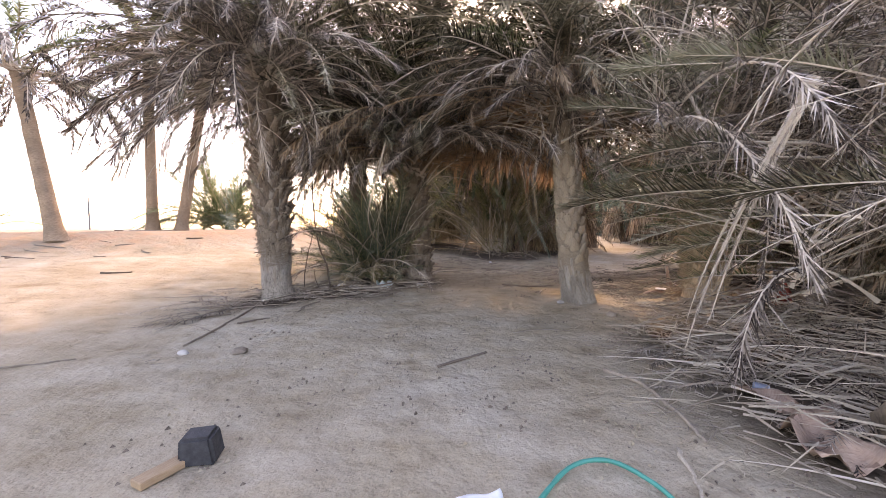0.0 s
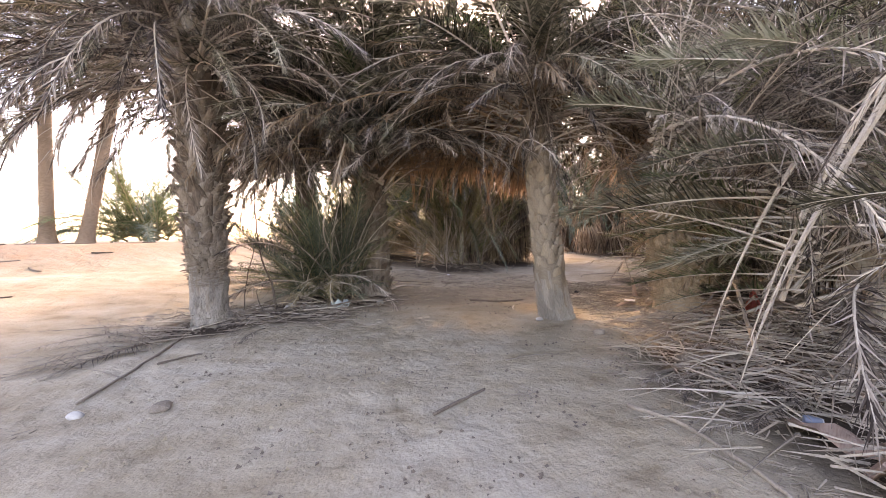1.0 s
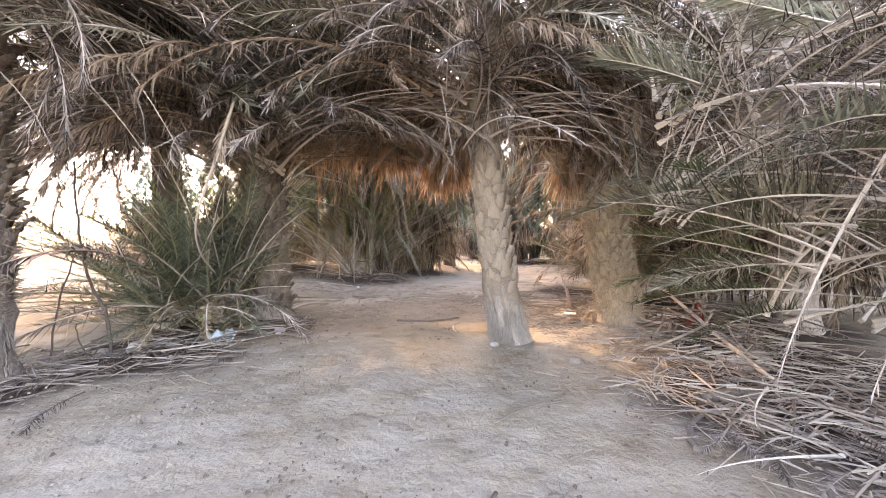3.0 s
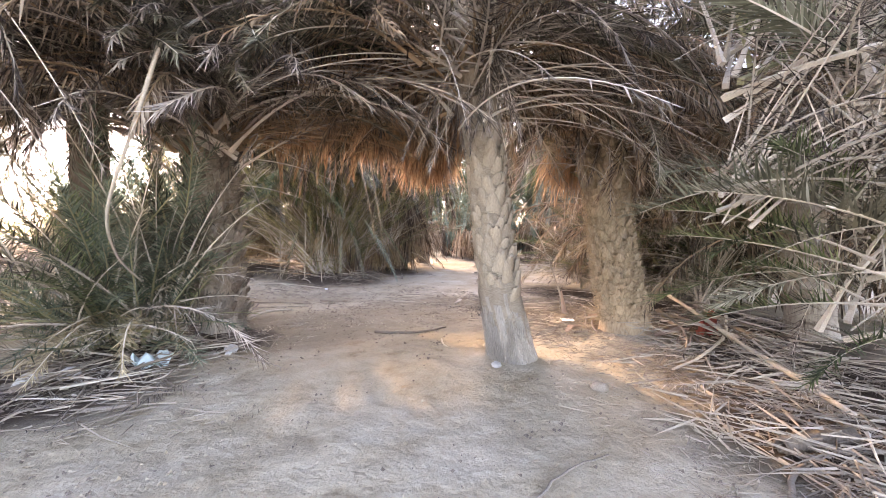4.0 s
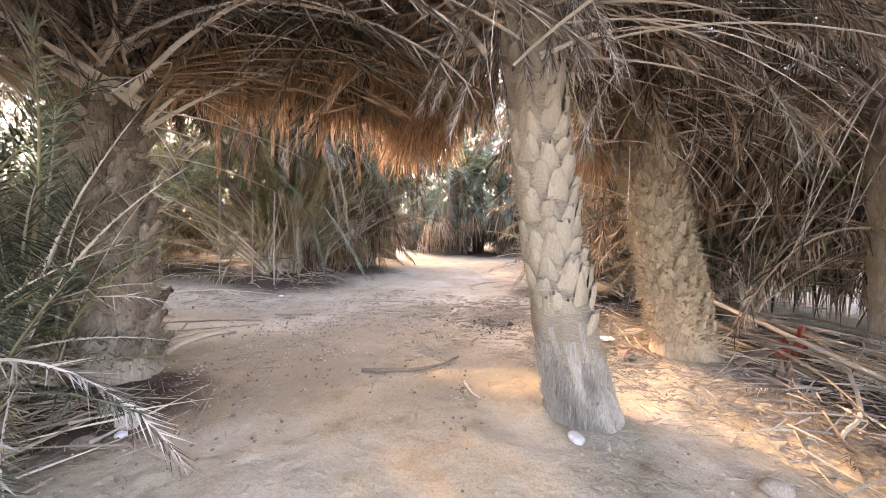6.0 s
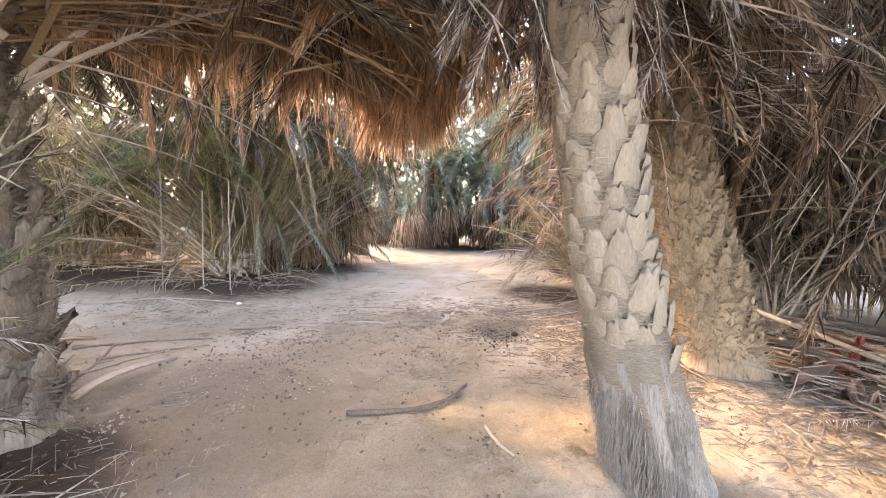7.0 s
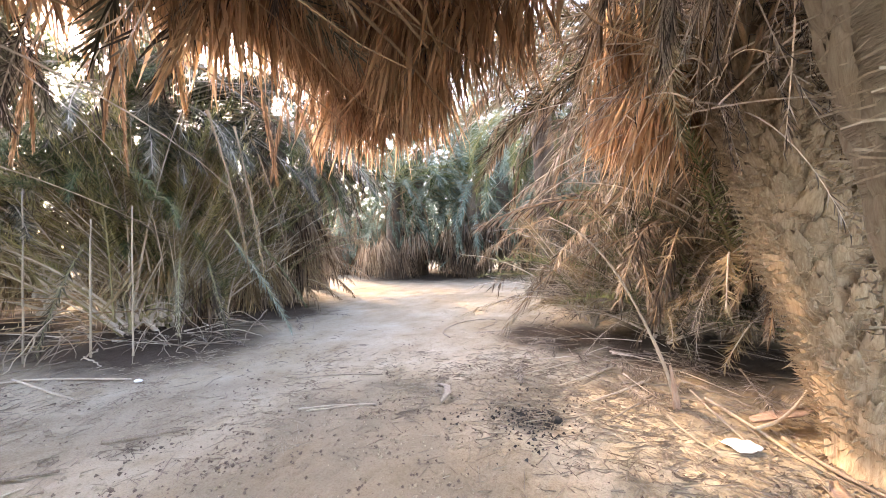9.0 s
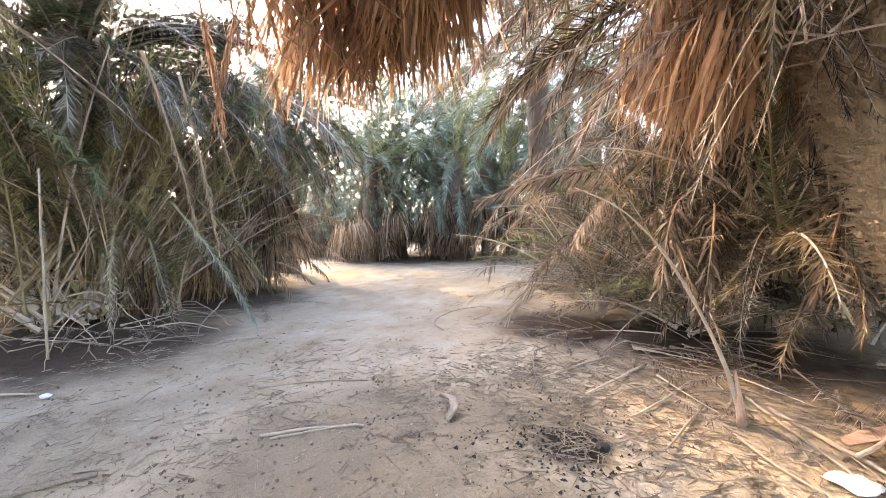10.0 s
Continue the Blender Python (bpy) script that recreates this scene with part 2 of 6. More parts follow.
# ---- building helpers ----
def mesh_of(name, verts, faces, mats=(), slots=None, smooth=False):
    me = bpy.data.meshes.new(name)
    me.from_pydata([tuple(v) for v in verts], [], faces)
    for m in mats:
        me.materials.append(m)
    if slots is not None:
        me.polygons.foreach_set("material_index", slots)
    if smooth:
        me.polygons.foreach_set("use_smooth", [True] * len(me.polygons))
    me.update()
    return me


def child(name, me, parent, m, label=""):
    """A mesh as a part of a thing, placed by its pose in the world; parents stand unturned."""
    ob = new(name, me)
    ob.parent = parent
    at = Matrix.Translation(parent.location)
    if parent.parent:
        at = Matrix.Translation(parent.parent.location) @ at
    ob.matrix_local = at.inverted() @ m
    return tagged(ob, label) if label else ob


def tube(points, radii, sides=6, cap=True):
    """Vertices and faces of a round bar along points."""
    verts, faces = [], []
    pts = [Vector(p) for p in points]
    up = Vector((0.3, 0.2, 0.93))
    for i, p in enumerate(pts):
        d = (pts[min(i + 1, len(pts) - 1)] - pts[max(i - 1, 0)]).normalized()
        a = d.cross(up)
        a = a.normalized() if a.length > 1e-4 else Vector((1, 0, 0))
        b = d.cross(a)
        for k in range(sides):
            q = 2 * math.pi * k / sides
            verts.append(p + (a * math.cos(q) + b * math.sin(q)) * radii[i])
    for i in range(len(pts) - 1):
        for k in range(sides):
            k2 = (k + 1) % sides
            faces.append((i * sides + k, i * sides + k2, (i + 1) * sides + k2, (i + 1) * sides + k))
    if cap:
        faces.append(tuple(range(sides))[::-1])
        faces.append(tuple((len(pts) - 1) * sides + k for k in range(sides)))
    return verts, faces


RIBS = {}
# the open track through the grove: its middle line and half width
TRACK = [(0.1, -1.5), (-0.05, 0.8), (-0.45, 1.5), (-0.7, 2.5), (-0.55, 4.0), (-0.4, 5.0), (0.0, 6.7), (0.5, 7.6), (1.0, 8.5), (1.6, 9.4), (3.2, 11.0), (6.2, 14.0), (10.2, 18.2), (11.4, 21.0), (11.4, 25.0), (10.0, 33.0)]
TRACK_HALF = 0.95


def off_track(x, y):
    best = 99.0
    for (ax, ay), (bx, by) in zip(TRACK, TRACK[1:]):
        dx, dy = bx - ax, by - ay
        t = max(0.0, min(1.0, ((x - ax) * dx + (y - ay) * dy) / (dx * dx + dy * dy)))
        best = min(best, math.hypot(x - ax - t * dx, y - ay - t * dy))
    return best


def blocks_track(me, m, head):
    for q in RIBS[me.name][2::1]:
        w = m @ q
        if w.z < head and off_track(w.x, w.y) < TRACK_HALF:
            return True
    return False


def frond_mesh(name, e0, arc, length, leaf_mat, rib_mat, seed, leaves=58, leaf_len=0.42, leaf_w=0.026, sweep=52, vee=25, hang=0.0, wild=0.12, bare=0.22, torn=0.08, side_bend=0.25, rib=0.022):
    """A palm frond that leaves its base along +x, e0 degrees above level, and bends down by arc degrees to its tip."""
    rng = random.Random(seed)
    n = 12
    pts, dirs = [Vector((0, 0, 0))], []
    bend = rng.uniform(-side_bend, side_bend)
    for i in range(n):
        s = i / n
        e = radians(e0 - arc * s ** 1.25)
        y = bend * s * s
        d = Vector((math.cos(e) * math.cos(y), math.cos(e) * math.sin(y), math.sin(e)))
        dirs.append(d)
        pts.append(pts[-1] + d * length / n)
    dirs.append(dirs[-1])
    verts, faces = tube(pts, [rib * (1 - 0.86 * (i / n)) * (1.6 if i == 0 and rib > 0.012 else 1) for i in range(n + 1)], 4)
    slots = [0] * len(faces)
    down = Vector((0, 0, -1))
    folded = hang < 0.3
    leaves, leaf_w = (int(leaves * 1.5), leaf_w * 0.66) if folded else (int(leaves * 1.1), leaf_w * 0.75)
    for k in range(leaves):
        s = bare + (1 - bare) * (k + 0.5) / leaves
        f = s * n
        i = min(int(f), n - 1)
        p, d = pts[i].lerp(pts[i + 1], f - i), dirs[i].lerp(dirs[i + 1], f - i).normalized()
        side = d.cross(Vector((0, 0, 1)))
        side = side.normalized() if side.length > 0.05 else Vector((0, 1, 0))
        nor = side.cross(d).normalized()
        size = leaf_len * (0.55 + 0.45 * math.sin(math.pi * min(1, (s - bare) / (1 - bare) * 0.9 + 0.12))) * rng.uniform(0.82, 1.12)
        for sg in (1, -1):
            if rng.random() < torn:
                continue
            a = radians(sweep * (1 - 0.55 * s ** 3) + rng.gauss(0, 9))
            v = radians(vee + rng.gauss(0, 14) + (14 if k % 3 == 0 else 0))
            q = d * math.cos(a) + (side * sg * math.cos(v) + nor * math.sin(v)) * math.sin(a)
            q += Vector((rng.gauss(0, wild), rng.gauss(0, wild), rng.gauss(0, wild)))
            h = min(1, max(0, hang + rng.gauss(0, 0.15) * (hang > 0)))
            q1 = q.normalized().lerp(down, h * 0.75).normalized()
            q2 = q.normalized().lerp(down, min(1, h * 1.25 + 0.12)).normalized()
            w = q1.cross(nor if rng.random() > hang * 0.6 else side)
            w = w.normalized() * leaf_w * 0.5 if w.length > 0.05 else side * leaf_w * 0.5
            b = len(verts)
            if folded:
                verts += [p - w, p + w, p + q1.lerp(q2, 0.35) * size * rng.uniform(0.8, 1.05)]
                faces.append((b, b + 1, b + 2))
                slots.append(1)
                continue
            m1 = p + q1 * size * 0.3
            verts += [p, m1 + w, m1 - w, m1 + q2 * size * 0.55 * rng.uniform(0.7, 1.05)]
            faces += [(b, b + 1, b + 2), (b + 2, b + 1, b + 3)]
            slots += [1, 1]
    me = mesh_of(name, verts, faces, (rib_mat, leaf_mat), slots)
    RIBS[me.name] = pts
    return me


def frond_set(name, elevations, leaf_mat, rib_mat, seed, each=2, **kw):
    """Fronds of one look, keyed by the angle at which they leave the crown."""
    out = {}
    arc = kw.pop("arc", 70)
    length = kw.pop("length", 3.0)
    for e in elevations:
        out[e] = [frond_mesh(name, e, arc * (0.55 + 0.45 * math.cos(radians(e))) if e > -30 else min(arc, 85 + e), length, leaf_mat, rib_mat, seed + 31 * k + e, **kw) for k in range(each)]
    return out


def spread(parent, kinds, at, count, rng, e_range, name="frond", az=(0, 360), size=(0.85, 1.15), jitter=0.12, label="", head=2.75, floor=0.03, keep=None):
    """Set fronds of a set round a crown, leaving the track open up to head height."""
    for k in range(count):
        for attempt in range(7):
            e = rng.uniform(*e_range)
            key = min(kinds, key=lambda q: abs(q - e))
            me = rng.choice(kinds[key])
            a = az[0] + (az[1] - az[0]) * ((k * 0.618034 + rng.uniform(-0.08, 0.08) * (1 + attempt)) % 1.0)
            p = Vector(at) + Vector((rng.gauss(0, jitter), rng.gauss(0, jitter), rng.gauss(0, jitter * 0.9)))
            sc = rng.uniform(*size)
            m = Matrix.Translation(p) @ pose(0, 0, 0, rng.gauss(0, 14), rng.uniform(-6, 6), a) @ Matrix.Scale(sc, 4)
            tip = m @ RIBS[me.name][-1]
            if blocks_track(me, m, head) or tip.z < floor or (keep and not all(keep(m @ q) for q in RIBS[me.name][3::2])):
                continue
            child(name, me, parent, m, label)
            break


ALL_E = (-75, -50, -25, 0, 25, 50, 72)
DENSE = dict(leaves=84, leaf_w=0.024)
FAR = dict(leaves=48, leaf_w=0.05, leaf_len=0.46)
F_LIVE = frond_set("live_frond", ALL_E, GREEN, RIB_GREEN, 100, arc=75, length=3.2, hang=0.05, vee=22, **DENSE)
F_DUSTY = frond_set("dusty_frond", ALL_E, DUSTY, RIB, 300, each=3, arc=68, length=3.2, hang=0.08, vee=16, wild=0.1, **DENSE)
F_BLUE = frond_set("blue_frond", ALL_E, BLUE, RIB_GREEN, 500, arc=85, length=3.2, hang=0.12, **FAR)
F_LIVE_FAR = frond_set("far_live_frond", ALL_E, GREEN, RIB_GREEN, 550, arc=75, length=3.2, hang=0.05, vee=22, **FAR)
F_DUSTY_FAR = frond_set("far_dusty_frond", ALL_E, DUSTY, RIB, 600, arc=80, length=3.2, hang=0.2, wild=0.16, **FAR)
F_DRY_FAR = frond_set("far_dry_frond", ALL_E, DRY, RIB, 650, each=3, arc=95, length=3.2, hang=0.5, wild=0.2, **FAR)
F_DRY = frond_set("dry_frond", ALL_E, DRY, RIB, 700, each=4, arc=80, length=3.2, hang=0.22, wild=0.13, sweep=40, torn=0.16, leaves=80, leaf_w=0.021, leaf_len=0.44)
F_BROWN = frond_set("brown_frond", ALL_E, BROWN, RIB_BROWN, 800, each=3, arc=85, length=3.2, hang=0.4, wild=0.15, sweep=42, torn=0.12, leaves=80, leaf_w=0.021, leaf_len=0.46)
F_THATCH = frond_set("thatch_frond", (-75, -50, -25, 0, 25), THATCH, RIB_BROWN, 900, each=3, arc=80, length=2.4, hang=0.8, wild=0.2, torn=0.1, leaves=80, leaf_len=0.5, leaf_w=0.022)
F_STRAW = frond_set("straw_frond", (0, 25, 50, 72), STRAW, RIB, 1000, each=3, arc=60, length=2.6, hang=0.25, wild=0.2, torn=0.2, leaves=64, leaf_len=0.34, leaf_w=0.019, bare=0.15)
F_SHOOT = frond_set("shoot", (0, 25, 50, 72), DUSTY, RIB, 1100, each=3, arc=34, length=2.6, hang=0.05, leaves=64, leaf_len=0.34, leaf_w=0.02, bare=0.12)
F_SHOOT_G = frond_set("green_shoot", (0, 25, 50, 72), GREEN, RIB_GREEN, 1300, each=3, arc=34, length=2.6, hang=0.04, leaves=64, leaf_len=0.34, leaf_w=0.02, bare=0.12)
F_SHOOT_B = frond_set("blue_shoot", (0, 25, 50, 72), BLUE_DARK, RIB_GREEN, 1400, each=3, arc=34, length=2.6, hang=0.04, leaves=66, leaf_len=0.34, leaf_w=0.02, bare=0.12)
F_BARE = frond_set("bare_midrib", ALL_E, DRY, RIB, 1700, each=3, arc=45, length=2.6, leaves=14, bare=0.75, torn=0.75, leaf_len=0.22, leaf_w=0.016, hang=0.25, rib=0.0115)
F_BARE_THIN = frond_set("thin_midrib", ALL_E, DRY, RIB, 1800, each=3, arc=40, length=2.7, leaves=16, bare=0.6, torn=0.6, leaf_len=0.2, leaf_w=0.014, hang=0.2, rib=0.0085, side_bend=0.4)
F_CANE = frond_set("cane", (25, 50, 72, 85), STRAW_GREEN, RIB, 1900, each=3, arc=24, length=3.8, hang=0.05, leaves=60, leaf_len=0.30, leaf_w=0.02, bare=0.3, wild=0.16, sweep=42)
F_CANE_G = frond_set("green_cane", (25, 50, 72, 85), OLIVE, RIB_OLIVE, 2000, each=3, arc=26, length=3.8, hang=0.05, leaves=62, leaf_len=0.34, leaf_w=0.022, bare=0.32, wild=0.14, sweep=42)
F_TANGLE = frond_set("tangled_frond", (-50, -25, 0, 25, 50), DRY, RIB, 2200, each=4, arc=48, length=2.3, hang=0.22, wild=0.34, torn=0.3, leaves=62, leaf_len=0.29, leaf_w=0.014, sweep=60, side_bend=0.8, rib=0.013)
F_LYING = [frond_mesh("lying_frond", 4, 9, 2.3, DRY, STICK, 1500 + k, hang=0.06, vee=3, wild=0.14, torn=0.25, side_bend=0.6, leaves=46) for k in range(5)]
F_RIB = [frond_mesh("lying_midrib", 3, 7, 2.0, DRY, (STICK, STICK, RIB, STICK)[k], 1600 + k, leaves=6, bare=0.7, torn=0.6, leaf_len=0.2, vee=0, side_bend=0.5) for k in range(4)]


F_CANOPY = frond_set("canopy_frond", (-10, 12, 30, 50, 72), DUSTY, RIB, 2900, each=3, arc=60, length=3.3, hang=0.12, wild=0.1, leaves=64, leaf_w=0.034, leaf_len=0.5)
F_CANOPY_BROWN = frond_set("brown_canopy_frond", (-10, 12, 30, 50), BROWN, RIB_BROWN, 3000, each=3, arc=70, length=3.2, hang=0.35, wild=0.14, leaves=64, leaf_w=0.034, leaf_len=0.5)


def broom_mesh(seed, strips=150, wide=0.36, drop=0.75, mtl=None, broad=1.0):
    """A dense bunch of dead leaflets hanging down."""
    rng = random.Random(seed)
    verts, faces = [], []
    for _ in range(strips):
        q, r = rng.uniform(0, 6.283), wide * math.sqrt(rng.random())
        p = Vector((math.cos(q) * r, math.sin(q) * r * 0.8, rng.uniform(-0.12, 0.3)))
        d = Vector((math.cos(q) * r * 0.5 + rng.gauss(0, 0.16), math.sin(q) * r * 0.5 + rng.gauss(0, 0.16), -1)).normalized()
        d2 = (d + Vector((rng.gauss(0, 0.12), rng.gauss(0, 0.12), -0.5))).normalized()
        ln = drop * rng.uniform(0.45, 1.1)
        w = d.cross(Vector((math.cos(q * 3), math.sin(q * 3), 0))).normalized() * rng.uniform(0.008, 0.017) * broad
        b, m1 = len(verts), p + d * ln * 0.5
        verts += [p - w * 0.6, p + w * 0.6, m1 + w, m1 - w, m1 + d2 * ln * 0.5]
        faces += [(b, b + 1, b + 2, b + 3), (b + 3, b + 2, b + 4)]
    return mesh_of("skirt_tuft", verts, faces, (mtl or THATCH,))


BROOMS = [broom_mesh(2000 + k) for k in range(6)]
BROWN_BROOMS = [broom_mesh(2300 + k, 110, 0.5, 1.1, BROWN, 1.5) for k in range(4)]
FINE_BROOMS = [broom_mesh(2350 + k, 110, 0.42, 0.85, (BROWN, STRAW)[k % 2], 1.0) for k in range(4)]


# ---- ground ----
def smooth(a, b, v):
    t = min(1.0, max(0.0, (v - a) / (b - a)))
    return t * t * (3 - 2 * t)


def lay(x, y):
    """The large form of the ground: level in the grove, rising to an earth mound where the tall palms stand."""
    s = (x + 3.0) * -0.62 + (y - 8.0) * 0.78
    d = x * 0.78 + y * 0.62
    z = 0.62 * smooth(0.0, 8.5, s) + 0.68 * smooth(7.5, 10.5, s + 0.5 * math.sin(d * 0.5))
    side = smooth(9.0, -1.0, x - 0.25 * y)
    back = 0.20 * smooth(11.0, 17.0, y)
    return z * side + back * (1 - side) - 0.05


def ground_z(x, y):
    z = lay(x, y)
    z += 0.035 * noise.noise((x * 0.8, y * 0.8, 3.1)) + 0.018 * noise.noise((x * 2.6, y * 2.6, 7.7))
    return z


def lines(lo, hi, step, far):
    v = list(np.arange(lo, hi + 1e-6, step))
    g, d = step, 0
    a, b = [], []
    while d < far:
        g *= 1.28
        d += g
        a.append(lo - d)
        b.append(hi + d)
    return a[::-1] + v + b


# dark humus at plant feet, deepened to stand in for shade below the thickets
HUMUS_SHADE = [(-3.1, 8.3, 0.9), (-1.9, 9.2, 1.2), (-1.2, 10.5, 1.3), (-0.5, 10.4, 0.9), (2.6, 16.5, 2.0), (0.2, 18.4, 2.6), (5.2, 18.4, 2.0), (3.4, 3.0, 1.6), (3.7, 4.8, 1.5), (5.2, 5.6, 1.6), (7.0, 6.8, 1.8), (7.8, 9.6, 1.7), (7.6, 11.6, 1.2), (16, 22, 5)]
CHARRED = (4.3, 10.3, 0.27)
# dung and trodden dirt, with crown shade painted in: middle, half widths, strength
TRODDEN_SHADE = [(0.7, 10.6, 1.6, 1.5, 0.75), (2.4, 10.6, 1.6, 1.6, 0.6), (0.0, 11.2, 0.9, 1.0, 0.8), (3.4, 11.6, 1.5, 1.3, 0.6), (2.6, 8.9, 1.4, 0.9, 0.45), (4.6, 10.9, 1.0, 0.9, 0.6), (1.6, 13.4, 2.2, 0.9, 0.45), (3.2, 4.6, 1.3, 2.0, 0.4)]


def stains(x, y):
    humus_shade = max(smooth(1.25, 0.45, math.hypot(x - a, y - b) / r) for a, b, r in HUMUS_SHADE)
    s = (x + 3.0) * -0.62 + (y - 8.0) * 0.78
    red = smooth(6.5, 9.5, s) * smooth(16.0, 12.0, s) * smooth(9.0, -1.0, x - 0.25 * y)
    burnt = smooth(2.0, 0.1, math.hypot((x - CHARRED[0]), (y - CHARRED[1])) / CHARRED[2])
    # dirt and painted crown shade share this channel
    trodden = max(smooth(1.3, 0.5, math.hypot((x - a) / rx, (y - b) / ry)) * k for a, b, rx, ry, k in TRODDEN_SHADE)
    return humus_shade * 0.85, red * 0.5, burnt, trodden


def make_ground():
    xs, ys = lines(-4.6, 6.2, 0.052, 900), lines(1.2, 13.0, 0.052, 900)
    rng = random.Random(5)
    dents = [(rng.uniform(-4, 5), rng.uniform(1, 13), rng.uniform(0.045, 0.10), rng.uniform(0.008, 0.022)) for _ in range(330)] + [(rng.gauss(1.6, 1.5), rng.gauss(10.8, 1.3), rng.uniform(0.03, 0.07), rng.uniform(0.012, 0.028)) for _ in range(420)]
    grid = {}
    for x, y, r, d in dents:
        for i in range(int((x - 0.3) // 0.5), int((x + 0.3) // 0.5) + 1):
            for j in range(int((y - 0.3) // 0.5), int((y + 0.3) // 0.5) + 1):
                grid.setdefault((i, j), []).append((x, y, r, d))
    verts, soil = [], []
    for y in ys:
        for x in xs:
            z = ground_z(x, y)
            if -7 <= x <= 8 and 1 <= y <= 15:
                z += 0.012 * noise.noise((x * 7, y * 7, 1.3)) + 0.007 * noise.noise((x * 17, y * 17, 5.0))
                for a, b, r, d in grid.get((int(x // 0.5), int(y // 0.5)), ()):
                    q = ((x - a) ** 2 + (y - b) ** 2) / (r * r)
                    if q < 4:
                        z -= d * math.exp(-q * 1.6) - 0.3 * d * math.exp(-(q - 1.8) ** 2)
            verts.append((x, y, z))
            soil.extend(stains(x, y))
    w = len(xs)
    faces = [(j * w + i, j * w + i + 1, (j + 1) * w + i + 1, (j + 1) * w + i) for j in range(len(ys) - 1) for i in range(w - 1)]
    me = mesh_of("ground", verts, faces, (SAND,), smooth=True)
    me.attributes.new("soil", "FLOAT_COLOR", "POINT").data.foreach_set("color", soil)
    return tagged(new("ground", me), "pale packed sand with scuffs, prints and litter", "ground", kind="structure")


make_ground()


# ---- palms ----
def boot_mesh(seed, w, h, mtl, stand=(0.008, 0.036)):
    """A cut leaf base: a rounded upright stub that stands off the trunk, broad below, with a ragged or worn top."""
    rng = random.Random(seed)
    worn = rng.random() < 0.2
    top_w = rng.uniform(0.22, 0.6)
    lift = rng.uniform(*stand)
    rows = ((0.0, 1.0, 0.002, -0.030), (0.2, 0.95, 0.014, -0.012), (0.45, 0.84, 0.022, 0.0), (0.7, (top_w + 2 * 0.72) / 3, 0.026, lift * 0.4), (0.88, (top_w * 2 + 0.7) / 3, 0.024, lift * 0.7), (1.0, top_w, 0.016 if worn else 0.022, lift))
    cols = (-1.0, -0.7, -0.25, 0.25, 0.7, 1.0)
    n = len(cols)
    skew = rng.uniform(-0.03, 0.03)
    verts, faces = [], []
    for f, ww, t, o in rows:
        for c in cols:
            y = c * w * 0.5 * ww * rng.uniform(0.94, 1.06) + skew * f
            x = o + t * math.sqrt(max(0.0, 1 - c * c)) - y * y / 0.46 - (0.014 if abs(c) == 1 else 0) + rng.gauss(0, 0.002)
            up = (-0.035 * c * c if worn else rng.uniform(-0.055, 0.03)) if f == 1.0 else 0
            verts.append((x, y, f * h + up))
    last = (len(rows) - 1) * n
    for c in range(n):
        x, y, z = verts[last + c]
        verts.append((x - 0.05, y * 0.85, z + (0.008 if worn else -0.03)))
    for i in range(len(rows)):
        for k in range(n - 1):
            faces.append((i * n + k, i * n + k + 1, (i + 1) * n + k + 1, (i + 1) * n + k))
    return mesh_of("leaf_base", verts, faces, (mtl,), smooth=True)


BOOTS = {m.name: [boot_mesh(40 + k, 0.215, 0.30, m) for k in range(12)] for m in (BOOT, BOOT_DARK, BOOT_WARM, BOOT_MID)}

BOOTS["spiky"] = [boot_mesh(60 + k, 0.17, 0.27, (BOOT_DARK, BOOT_MID)[k % 2], (0.05, 0.13)) for k in range(10)]


def trunk_line(base, top, sag):
    b, t = Vector(base), Vector(top)
    return lambda f: b.lerp(t, f) + Vector(sag) * math.sin(math.pi * f)


def bent_line(points):
    """A trunk's middle line through points given from foot to crown, by its share of the height."""
    p = [Vector(q) for q in points]
    lo, hi = p[0].z, p[-1].z

    def at(f):
        z = lo + (hi - lo) * f
        i = 0
        while i < len(p) - 2 and p[i + 1].z < z:
            i += 1
        t = max(0.0, min(1.0, (z - p[i].z) / (p[i + 1].z - p[i].z)))
        t = t * t * (3 - 2 * t) * 0.5 + t * 0.5
        q = p[i].lerp(p[i + 1], t)
        return Vector((q.x, q.y, z))

    return at


